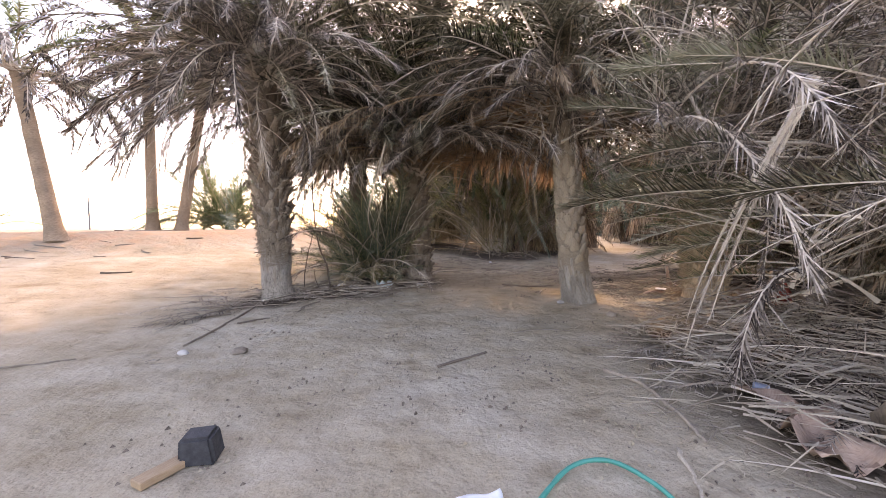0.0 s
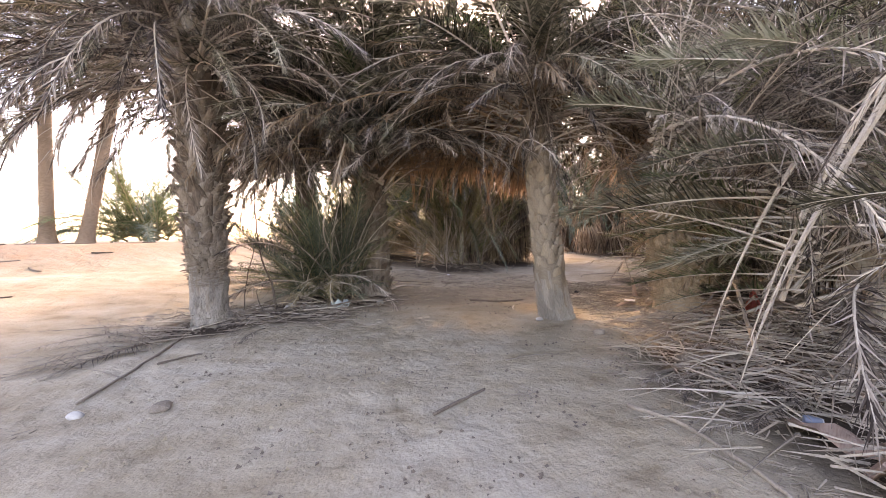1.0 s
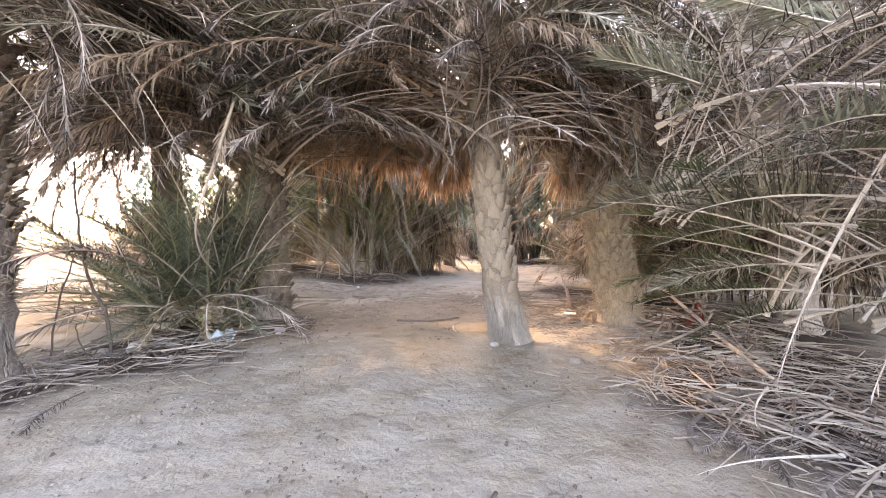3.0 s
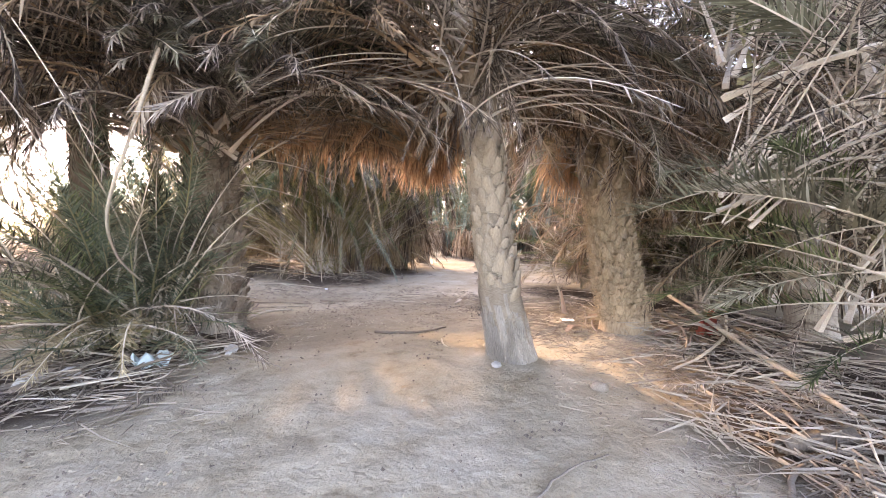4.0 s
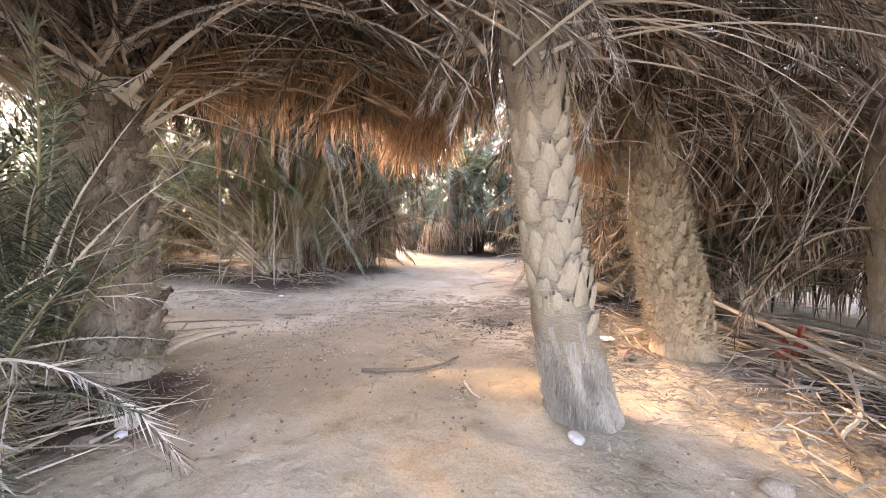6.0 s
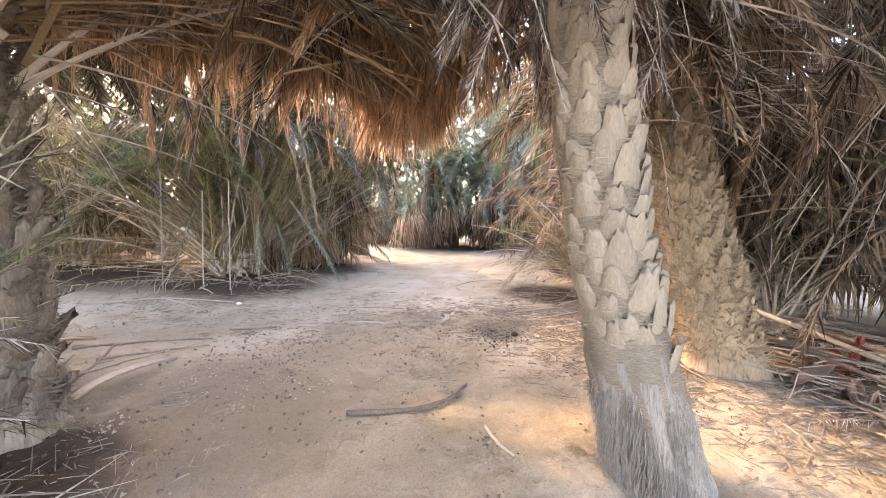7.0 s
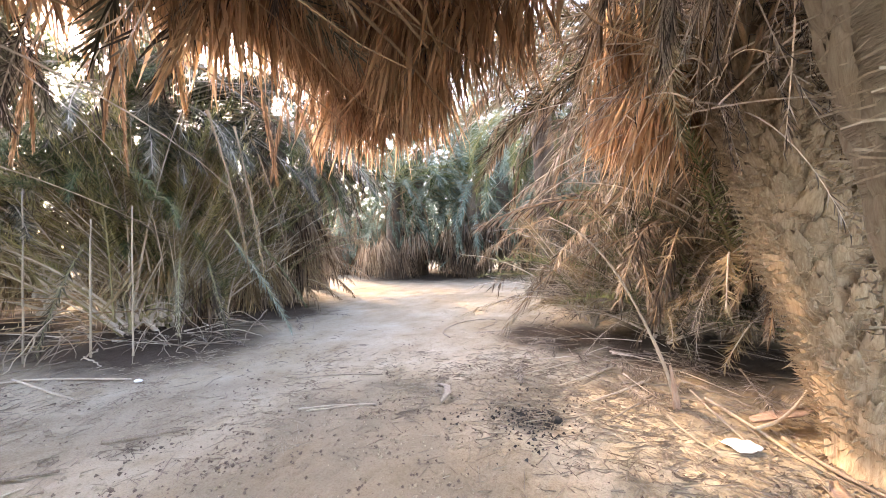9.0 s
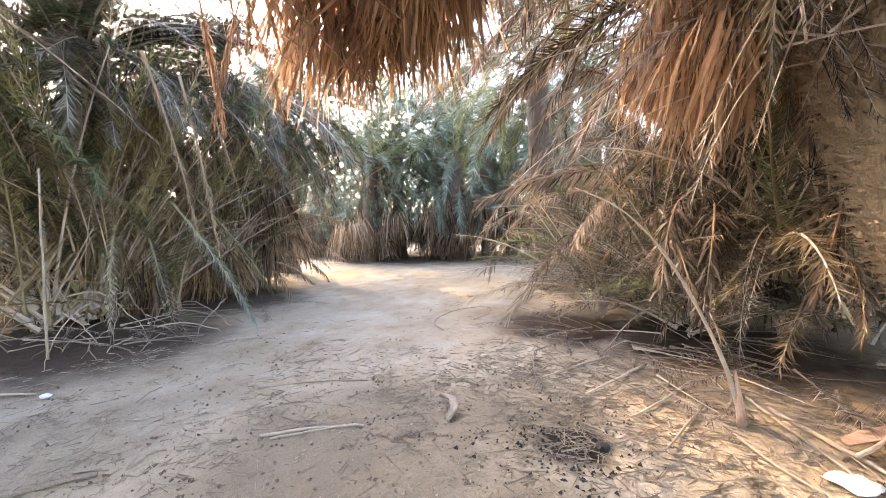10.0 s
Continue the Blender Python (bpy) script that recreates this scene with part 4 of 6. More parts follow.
spread(great_top, F_DUSTY, (0.9, 18.9, 3.0), 30, random.Random(225), (5, 60), "frond", size=(0.75, 1.05), jitter=0.5, floor=1.5, keep=sun_gap)
spread(great_top, F_LIVE_FAR, (2.0, 19.8, 3.8), 24, random.Random(227), (8, 65), "frond", size=(1.15, 1.5), jitter=0.7, floor=2.0, keep=sun_gap)
spread(great_top, F_BROWN, (3.4, 18.2, 4.0), 14, random.Random(222), (-40, 10), "dead_frond", size=(0.4, 0.6), jitter=0.5, floor=0.9)
bush((-0.3, 19.2), "broad clump of dry and green palm shoots", 23, shoots=50, green=30, straw=50, brown=60, cane=60, cane_g=50, spread_r=0.8, size=(0.9, 1.3), h=0.5, e=(45, 88), straw_lo=30, cane_lo=55, keep=lambda p: p.y > 17.2)
broad = bpy.data.objects["palm_clump.002"]
brng = random.Random(223)
for k in range(24):
    p = Vector((brng.uniform(-4.2, 1.4), brng.uniform(18.4, 19.8), 0))
    p.z = ground_z(p.x, p.y) + brng.uniform(0.75, 1.3)
    child("hanging_tuft", brng.choice(FINE_BROOMS), broad, Matrix.Translation(p) @ pose(0, 0, 0, brng.gauss(0, 14), brng.gauss(0, 14), brng.uniform(0, 360)) @ Matrix.Scale(brng.uniform(1.0, 1.4), 4), "brown tuft of dead leaflets")
bush((5.5, 19.3), "clump of brown dry fronds beyond the track", 24, shoots=30, green=20, straw=50, brown=60, cane=50, cane_g=30, spread_r=0.6, size=(0.9, 1.3), h=1.0, e=(20, 85), keep=lambda p: p.y > 17.4)
for owner, cx, cy, rx, ry, n in (("palm_clump.001", 2.9, 17.5, 1.0, 0.4, 8), ("palm_clump.003", 5.3, 18.6, 1.3, 0.6, 16)):
    for k in range(n):
        q = k * 2.4
        p = Vector((cx + math.cos(q) * rx * brng.uniform(0.3, 1), cy + math.sin(q) * ry * brng.uniform(0.3, 1), 0))
        p.z = ground_z(p.x, p.y) + brng.uniform(0.6, 1.15)
        child("hanging_tuft", brng.choice(FINE_BROOMS), bpy.data.objects[owner], Matrix.Translation(p) @ pose(0, 0, 0, brng.gauss(0, 16), brng.gauss(0, 16), brng.uniform(0, 360)) @ Matrix.Scale(brng.uniform(0.8, 1.15), 4), "brown tuft of dead leaflets")
# a few fresh fronds that droop out of the great clump
great = bpy.data.objects["palm_clump.001"]
F_DROOP = [frond_mesh("drooping_frond", -48, 14, 2.3, m, RIB_GREEN, 2600 + k, leaves=52, leaf_len=0.34, leaf_w=0.024, sweep=38, vee=8, wild=0.06, bare=0.12, hang=0.1) for k, m in enumerate((BLUE, DUSTY, GREEN))]
bpy.context.view_layer.update()
for x, y, z, az, sc, k in ((3.85, 16.75, 2.05, 297, 1.05, 0), (3.5, 16.8, 1.6, 268, 0.8, 1), (3.1, 16.8, 1.7, 250, 0.75, 1), (4.2, 17.1, 2.3, 318, 1.0, 2), (1.8, 16.8, 1.8, 235, 0.8, 1)):
    child("frond", F_DROOP[k], great, Matrix.Translation((x, y, z)) @ pose(0, 0, 0, 0, 0, az) @ Matrix.Scale(sc, 4), "fresh drooping green frond" if k != 1 else "dusty drooping frond")
F_LONG = [frond_mesh("long_dead_frond", -70, 12, 3.0, m, RIB_BROWN, 2750 + k, leaves=60, leaf_len=0.3, leaf_w=0.02, sweep=34, vee=5, wild=0.2, bare=0.06, hang=0.45, torn=0.2) for k, m in enumerate((STRAW, STRAW, BROWN))]
for x, y, z, az, sc, k in ((3.35, 16.0, 4.1, 300, 1.0, 0), (3.9, 16.3, 4.0, 280, 0.95, 1), (4.4, 16.7, 3.9, 310, 0.8, 2)):
    child("hanging_frond", F_LONG[k], great, Matrix.Translation((x, y, z)) @ pose(0, 0, 0, 0, 0, az) @ Matrix.Scale(sc, 4), "long dead frond hanging down")
# the dry thicket at the start
def beside_start(p):
    return p.x > 1.75 + 0.22 * max(0.0, p.y - 3.0) - 0.35 * max(0.0, min(p.z, 2.2) - 0.6) and p.y > 0.9 and p.y < 5.6 + 0.5 * max(0.0, p.z - 2.6) and (p.y < 4.0 or p.z > 1.7 or p.x > 4.3)


bush((3.75, 4.5), "huge tangle of grey dry fronds over sand", 25, shoots=34, green=10, dry=34, bare=92, tangle=215, spread_r=0.6, size=(0.65, 1.05), h=3.2, e=(10, 75), keep=beside_start)
bush((3.5, 2.5), "tangle of grey dry fronds by a stump", 26, shoots=6, dry=10, bare=22, tangle=64, spread_r=0.5, size=(0.55, 0.95), h=3.4, e=(10, 75), keep=beside_start)
# stiff dusty fronds that reach out of the tangle
F_STIFF = [frond_mesh("stiff_frond", e, 24, 1.9, m, RIB, 2500 + e + k, leaves=56, leaf_len=0.40, leaf_w=0.022, sweep=46, vee=34, wild=0.07, bare=0.25, torn=0.08, rib=0.013) for e in (4, 22) for k, m in enumerate((PALE, DUSTY, GREEN, DUSTY))]
tangle_root = bpy.data.objects["palm_clump.004"]
bpy.context.view_layer.update()
rng = random.Random(88)
for x, y, z, az, sc, k in ((3.3, 3.9, 1.9, 172, 0.95, 0), (3.5, 4.4, 1.5, 160, 0.95, 1), (3.4, 3.4, 2.3, 180, 0.9, 4), (3.7, 4.6, 1.35, 158, 0.9, 5), (4.3, 4.9, 1.15, 163, 0.95, 1), (4.3, 5.1, 1.5, 165, 0.9, 6), (4.1, 4.9, 0.9, 150, 0.9, 2), (3.9, 5.2, 2.0, 170, 0.9, 0), (3.2, 2.9, 1.6, 165, 0.8, 3), (3.6, 4.0, 2.7, 175, 1.0, 4), (3.7, 4.6, 0.8, 168, 0.8, 2), (4.4, 5.1, 0.9, 168, 0.8, 6), (3.0, 3.8, 2.0, 178, 0.9, 0), (3.1, 4.1, 1.65, 168, 1.0, 1), (3.2, 4.4, 1.25, 160, 1.0, 5), (3.1, 3.5, 1.4, 172, 0.85, 1), (3.5, 4.8, 1.8, 165, 1.1, 0), (3.4, 4.7, 2.3, 175, 1.05, 4), (4.2, 5.0, 1.25, 155, 1.0, 6), (4.5, 5.3, 1.5, 172, 1.0, 2), (4.0, 4.8, 1.1, 140, 0.9, 6), (4.6, 5.4, 1.1, 160, 1.0, 2), (3.9, 4.9, 1.6, 178, 0.9, 6)):
    m = Matrix.Translation((x, y, z)) @ pose(0, 0, 0, rng.gauss(0, 25), 0, az) @ Matrix.Scale(sc, 4)
    child("stiff_frond", F_STIFF[k], tangle_root, m, "dusty green stiff frond")

# dead fronds that hang pale at the edge of the tangle
F_HANG = [frond_mesh("hanging_dead_frond", -64, 14, 2.0, PALE_DEAD, RIB, 2700 + k, leaves=56, leaf_len=0.24, leaf_w=0.013, sweep=40, vee=5, wild=0.2, bare=0.1, hang=0.3, torn=0.25) for k in range(3)]
for x, y, z, az, sc, k in ((2.25, 3.05, 2.25, 115, 1.0, 0), (2.55, 3.35, 2.3, 105, 0.95, 1), (2.9, 4.0, 2.1, 130, 0.9, 0)):
    child("hanging_frond", F_HANG[k], tangle_root, Matrix.Translation((x, y, z)) @ pose(0, 0, 0, 0, 0, az) @ Matrix.Scale(sc, 4), "pale dead frond hanging down")


# the thicket on the sunny side
bush((8.5, 10.7), "straw-coloured thicket of dry palm shoots", 27, shoots=30, green=34, straw=76, tangle=84, bare=110, spread_r=0.6, size=(0.7, 1.15), h=0.5, e=(-8, 75))
bush((8.8, 8.3), "dark thicket of dry palm fronds", 28, shoots=50, green=24, straw=50, brown=20, tangle=90, spread_r=0.6, size=(0.8, 1.2), h=1.6, keep=lambda p: p.x > 7.55 or p.y > 8.5)
bush((9.6, 5.0), "dark thicket of drooping dry fronds", 29, shoots=6, green=6, brown=44, spread_r=0.8, size=(0.9, 1.3), h=2.2)
bush((10.5, 10.0), "tall thicket of drooping dry fronds", 30, shoots=40, green=16, brown=100, spread_r=0.9, size=(1.1, 1.5), h=3.0)
# dense dead curtains that hang in the thickets behind the litter
trng = random.Random(226)
for owner, x0, x1, y0, y1, n in (("palm_clump.007", 8.8, 10.2, 7.2, 9.6, 26), ("palm_clump.008", 8.9, 10.4, 4.2, 7.2, 26)):
    for k in range(n):
        p = Vector((trng.uniform(x0, x1), trng.uniform(y0, y1), 1.2 + 3.2 * (k + trng.random()) / n))
        child("hanging_tuft", trng.choice(BROWN_BROOMS), bpy.data.objects[owner], Matrix.Translation(p) @ pose(0, 0, 0, trng.gauss(0, 12), trng.gauss(0, 12), trng.uniform(0, 360)) @ Matrix.Scale(trng.uniform(1.3, 1.9), 4), "brown tuft of dead leaflets")
# palms that shade the bend of the track
for k, (x, y, top) in enumerate(((8.6, 21.4, 5.6),)):
    r, at, t, prng = palm((x, y), (x - 0.2, y + 0.2, top), 0.3, 0.27, "dark-trunked date palm at the bend of the track", BARK_DARK, None, seed=70 + k)
    spread(r, F_BLUE, t, 44, prng, (-20, 70), "frond", size=(0.9, 1.3))
    spread(r, F_DUSTY_FAR, t, 30, prng, (-30, 70), "frond", size=(0.9, 1.3), floor=1.2)
    spread(r, F_DRY_FAR, t, 40, prng, (-75, 10), "dead_frond", size=(0.8, 1.2), floor=1.6)
# palms whose crowns close the view over the bend
for k, (x, y, top, brown) in enumerate(((6.4, 19.5, 5.2, 40), (3.4, 18.7, 4.7, 12), (10.8, 13.2, 5.6, 0))):
    r, at, t, prng = palm((x, y), (x - 0.2, y + 0.2, top), 0.3, 0.27, "broad-crowned date palm with brown hanging skirt", BARK_DARK, None, seed=80 + k)
    spread(r, F_DUSTY, t, 30, prng, (-25, 70), "frond", size=(1.0, 1.4), keep=sun_gap)
    spread(r, F_LIVE, t, 28, prng, (-25, 70), "frond", size=(1.0, 1.4), floor=1.2, keep=sun_gap)
    spread(r, F_BROWN, t, brown, prng, (-75, 10), "dead_frond", size=(0.8, 1.2), floor=1.2, keep=sun_gap)
    spread(r, F_DUSTY, t, (20, 34, 10)[k], prng, (0, 30), "frond", size=(0.85, 1.15), floor=2.7, az=((210, 290), (192, 322), (90, 260))[k], keep=sun_gap)
    spread(r, F_DUSTY, t, (6, 26, 0)[k], prng, (15, 58), "frond", size=(1.1, 1.4), floor=2.7, az=(248, 328), keep=sun_gap)
    for i in range(16 if k == 0 else 0):
        q, d = i * 2.4, prng.uniform(0.2, 1.1)
        p = Vector((x - 0.2 + math.cos(q) * d, y - 0.3 + math.sin(q) * d, ground_z(x, y) + prng.uniform(0.9, 2.8)))
        child("skirt_tuft", prng.choice(BROWN_BROOMS), r, Matrix.Translation(p) @ pose(0, 0, 0, prng.gauss(0, 8), prng.gauss(0, 8), prng.uniform(0, 360)) @ Matrix.Scale(prng.uniform(0.9, 1.3), 4), "hanging brown leaflets")
# far wood behind the palms
def far_wood():
    """One mass of distant palm crowns, too many to count."""
    rng = random.Random(99)
    verts, faces = [], []
    for _ in range(125):
        a, d = radians(rng.uniform(-14, 118)), rng.uniform(38, 62)
        cx, cy = math.sin(a) * d, 6 + math.cos(a) * d
        z0 = ground_z(cx, cy)
        for tier in (0.4, rng.uniform(2.5, 8.5)):
            for _f in range(46):
                q, e = rng.uniform(0, 6.283), rng.uniform(-0.7, 1.3)
                ln = rng.uniform(2.6, 4.4)
                p = Vector((cx + rng.gauss(0, 0.9), cy + rng.gauss(0, 0.9), z0 + tier + rng.gauss(0, 0.6)))
                for s in range(5):
                    d0 = Vector((math.cos(q) * math.cos(e), math.sin(q) * math.cos(e), math.sin(e)))
                    side = Vector((-math.sin(q), math.cos(q), 0))
                    n = p + d0 * ln / 5
                    b = len(verts)
                    w = 0.34 * (1 - 0.12 * s)
                    drop = Vector((0, 0, -0.12))
                    verts += [p, n, p.lerp(n, 0.6) + side * w + d0 * 0.3 + drop, p.lerp(n, 0.6) - side * w + d0 * 0.3 + drop]
                    faces += [(b, b + 1, b + 2), (b + 1, b, b + 3)]
                    p = n
                    e -= 0.28
    return tagged(new("far_wood", mesh_of("far_wood", verts, faces, (BLUE,))), "distant mass of blue-green palms", "wood", kind="stuff")


far_wood()
# low palms whose crowns and skirts close the end of the track
for k, (x, y, h, sz) in enumerate(((16.9, 21.4, 3.9, 1.3), (18.9, 18.5, 4.4, 1.35), (15.2, 24.6, 3.8, 1.3), (20.6, 15.6, 4.6, 1.4), (13.4, 27.0, 4.0, 1.3), (13.2, 22.6, 4.6, 1.3), (15.4, 19.4, 4.3, 1.3), (17.4, 15.8, 5.4, 1.5), (15.6, 13.6, 6.0, 1.5))):
    r, at, t, prng = palm((x, y), (x + 0.2, y, ground_z(x, y) + h), 0.34, 0.32, "low blue-green date palm with hanging brown skirt", BARK_DARK, None, seed=90 + k, group="palms at the end of the track")
    spread(r, F_BLUE, t, 26, prng, (-20, 72), "frond", size=(sz * 0.85, sz * 1.15), jitter=0.3, floor=0.3)
    spread(r, F_BLUE, t - Vector((0, 0, 1.0)), 20, prng, (-45, 15), "frond", size=(sz * 0.6, sz * 0.85), jitter=0.3, floor=0.2)
    spread(r, F_BLUE, t - Vector((0, 0, h * 0.6)), 9, prng, (-10, 40), "frond", size=(sz * 0.4, sz * 0.6), jitter=0.5, floor=0.1)
    spread(r, F_LIVE_FAR, t, 9, prng, (30, 75), "frond", size=(sz * 0.85, sz * 1.15), jitter=0.3, floor=0.3)
    spread(r, F_BROWN, t - Vector((0, 0, 0.5)), 14, prng, (-80, -10), "dead_frond", size=(0.72, 0.95), jitter=0.4, floor=0.05)
    for i in range(16):
        q, d = i * 2.4, prng.uniform(0.2, 1.6)
        p = Vector((x + math.cos(q) * d, y + math.sin(q) * d, ground_z(x, y) + prng.uniform(0.95, 2.3)))
        child("skirt_tuft", prng.choice(BROWN_BROOMS), r, Matrix.Translation(p) @ pose(0, 0, 0, prng.gauss(0, 8), prng.gauss(0, 8), prng.uniform(0, 360)) @ Matrix.Scale(prng.uniform(0.9, 1.3), 4), "hanging brown leaflets")
# a taller palm that stands over them
r, at, t, prng = palm((15.8, 23.2), (15.9, 23.4, 6.8), 0.32, 0.28, "tall blue-green date palm at the end of the track", BARK_DARK, None, seed=120, group="palms at the end of the track")
spread(r, F_BLUE, t, 30, prng, (-35, 72), "frond", size=(1.35, 1.75), jitter=0.4, floor=1.5)
spread(r, F_LIVE_FAR, t, 22, prng, (-30, 60), "frond", size=(1.35, 1.75), jitter=0.4, floor=1.5)
for k, (x, y, top_z, n) in enumerate(((18.6, 22.6, 7.2, 34), (20.6, 19.2, 7.0, 34), (17.0, 26.0, 7.6, 34), (16.6, 18.4, 6.2, 26), (22.5, 24.0, 10.0, 34))):
    r, at, t, prng = palm((x, y), (x + 0.1, y + 0.2, top_z), 0.32, 0.28, "tall blue-green date palm at the end of the track", BARK_DARK, None, seed=121 + k, group="palms at the end of the track")
    spread(r, F_BLUE, t, n, prng, (-45, 72), "frond", size=(1.4, 1.8), jitter=0.4, floor=1.2)
# low growth that closes the gaps between them
for k, (x, y) in enumerate(((15.6, 27.6), (18.6, 24.6), (21.2, 21.0), (23.0, 17.6), (20.3, 13.2), (17.5, 22.8), (19.6, 16.9))):
    bush((x, y), "low blue-green palm growth at the end of the track", 140 + k, blue=10, dry_far=2, spread_r=0.8, size=(0.8, 1.15), h=0.7, group="palms at the end of the track")
# taller blue-green palms behind them
for k, (x, y, h, sz) in enumerate(((24.0, 24.0, 5.5, 1.5), (21.5, 29.5, 6.5, 1.6), (17.0, 34.0, 7.0, 1.7), (26.5, 31.0, 9.0, 1.9), (21.0, 38.0, 9.5, 2.0))):
    bush((x, y), "tall blue-green palm beyond the end of the track", 40 + k, blue=14, dry_far=0, spread_r=0.5, size=(sz * 0.8, sz * 1.15), h=h, dry_low=-70, group="palms at the end of the track")


# ---- tall palms on the mound ----
def tall(base, top, seed, sag=(0, 0, 0)):
    r, at, t, rng = palm(base, top, 0.22, 0.18, "tall bare-trunked date palm on an earth mound", BARK_TALL, None, sag=sag, flare=0.5, rough=0.015, seed=seed, group="tall palms on the mound")
    crown(r, t, rng, live=12, dusty=18, dry=28, size=(1.0, 1.35), floor=t.z - 2.7, sets=(F_LIVE_FAR, F_DUSTY_FAR, F_DRY_FAR))


tall((-11.9, 13.2), (-13.6, 14.0, 6.6), 51)
tall((-12.4, 18.1), (-12.4, 18.3, 8.9), 52)
tall((-11.25, 18.2), (-9.9, 18.5, 8.7), 53)
bush((-11.0, 21.5), "round green palm bush behind the tall palms", 61, blue=20, live=60, green=40, spread_r=0.8, size=(1.1, 1.45), h=0.5)
bush((-16.2, 13.3), "green palm bush at the edge of open sand", 62, live=22, green=12, spread_r=0.5, size=(0.5, 0.75))


# ---- litter on the ground ----
def rest(x, y, lift=0.0):
    return Vector((x, y, ground_z(x, y) + lift))


def lying(x, y, az, size, rng, kinds, name, label, category, group, lift=0.03):
    """A fallen frond or midrib, set down along the ground."""
    z0, d = ground_z(x, y), 2.0 * size
    z1 = ground_z(x + math.cos(radians(az)) * d, y + math.sin(radians(az)) * d)
    m = Matrix.Translation((x, y, z0 + lift)) @ pose(0, 0, 0, rng.gauss(0, 9), -math.degrees(math.atan2(z1 - z0, d)), az) @ Matrix.Scale(size, 4)
    ob = new(name, rng.choice(kinds))
    ob.matrix_world = m
    return tagged(ob, label, category, group)


rng = random.Random(301)
# right of the track: the heap below the thickets
for k in range(230):
    for _ in range(30):
        x, y = rng.uniform(1.7, 7.6), rng.uniform(2.2, 8.6)
        edge = 1.95 + 0.3 * max(0, y - 3.2) + 1.1 * max(0, y - 5.4)
        if x > edge and (x < edge + 1.3 or rng.random() < 0.25) and math.hypot(x - 5.42, y - 8.0) > 0.6 and math.hypot(x - 2.71, y - 7.78) > 0.9:
            break
    heap = 0.45 * smooth(0.2, 1.3, x - edge)
    az = rng.gauss(200, 60)
    if rng.random() < 0.55:
        lying(x, y, az, rng.uniform(0.2, 0.42), rng, F_LYING, "fallen_frond", "grey dry palm frond lying on the sand", "palm frond", "fallen fronds", 0.02 + (0.1 + heap) * rng.random() ** 1.5)
    else:
        lying(x, y, az, rng.uniform(0.25, 0.6), rng, F_RIB, "fallen_midrib", "bare pale palm midrib lying on litter", "palm midrib", "fallen midribs", 0.03 + (0.1 + heap) * rng.random() ** 1.5)
# thick midribs that lie side by side beyond the sunlit trunk
for k in range(22):
    x, y = rng.uniform(5.6, 7.2), rng.uniform(6.2, 7.8)
    lying(x, y, rng.gauss(232, 16), rng.uniform(0.8, 1.35), rng, F_RIB, "fallen_midrib", "thick pale palm midrib lying on litter", "palm midrib", "fallen midribs", 0.05 + 0.3 * rng.random())
for k in range(14):
    x, y = rng.uniform(-3.2, -1.3), rng.uniform(8.6, 9.6)
    lying(x, y, rng.gauss(25, 30), rng.uniform(0.35, 0.8), rng, F_RIB, "fallen_midrib", "thick pale palm midrib lying on litter", "palm midrib", "fallen midribs", 0.03 + 0.1 * rng.random())
# at the feet of the thick palm and the dark palm
for k in range(110):
    u = rng.random()
    x, y = -4.0 + 3.5 * u + rng.gauss(0, 0.4), 7.6 + 2.0 * u + rng.gauss(0, 0.38)
    if math.hypot(x + 3.15, y - 8.43) < 0.35:
        continue
    if rng.random() < 0.5:
        lying(x, y, rng.uniform(120, 260), rng.uniform(0.2, 0.42), rng, F_LYING, "fallen_frond", "grey dry palm frond lying on the sand", "palm frond", "fallen fronds", 0.02 + 0.06 * rng.random())
    else:
        lying(x, y, rng.uniform(0, 360), rng.uniform(0.3, 0.6), rng, F_RIB, "fallen_midrib", "bare pale palm midrib lying on litter", "palm midrib", "fallen midribs", 0.02 + 0.06 * rng.random())
lying(-3.3, 7.7, 255, 0.75, rng, F_LYING, "fallen_frond", "long grey palm frond lying on open sand", "palm frond", "fallen fronds", 0.03)
# straw in front of the sunny thicket
for k in range(60):
    u = rng.random()
    x, y = 5.6 + 1.3 * u + rng.gauss(0, 0.35), 8.6 + 2.9 * u + rng.gauss(0, 0.4)
    lying(x, y, rng.gauss(235, 40), rng.uniform(0.2, 0.5), rng, F_RIB if k % 3 else F_LYING, "fallen_midrib" if k % 3 else "fallen_frond", "bare pale palm midrib lying on litter" if k % 3 else "grey dry palm frond lying on the sand", "palm midrib" if k % 3 else "palm frond", "fallen midribs" if k % 3 else "fallen fronds", 0.02 + 0.12 * rng.random() ** 2)
# skirts of litter round the great clump and the sunny thicket
for cx, cy, r0, n in ((2.9, 17.5, 1.4, 26), (8.2, 10.4, 1.5, 34), (7.6, 8.4, 1.3, 22), (5.1, 17.9, 1.6, 12), (0.2, 18.2, 1.7, 8)):
    for k in range(n):
        q = rng.uniform(180, 330) if cx < 6 else rng.uniform(130, 290)
        d = r0 * rng.uniform(0.55, 1.05)
        x, y = cx + math.cos(radians(q)) * d, cy + math.sin(radians(q)) * d
        if rng.random() < 0.5:
            lying(x, y, q + rng.gauss(0, 50), rng.uniform(0.25, 0.55), rng, F_LYING, "fallen_frond", "grey dry palm frond lying on the sand", "palm frond", "fallen fronds", 0.02 + 0.15 * rng.random() ** 2)
        else:
            lying(x, y, q + rng.gauss(0, 60), rng.uniform(0.3, 0.6), rng, F_RIB, "fallen_midrib", "bare pale palm midrib lying on litter", "palm midrib", "fallen midribs", 0.02 + 0.15 * rng.random() ** 2)


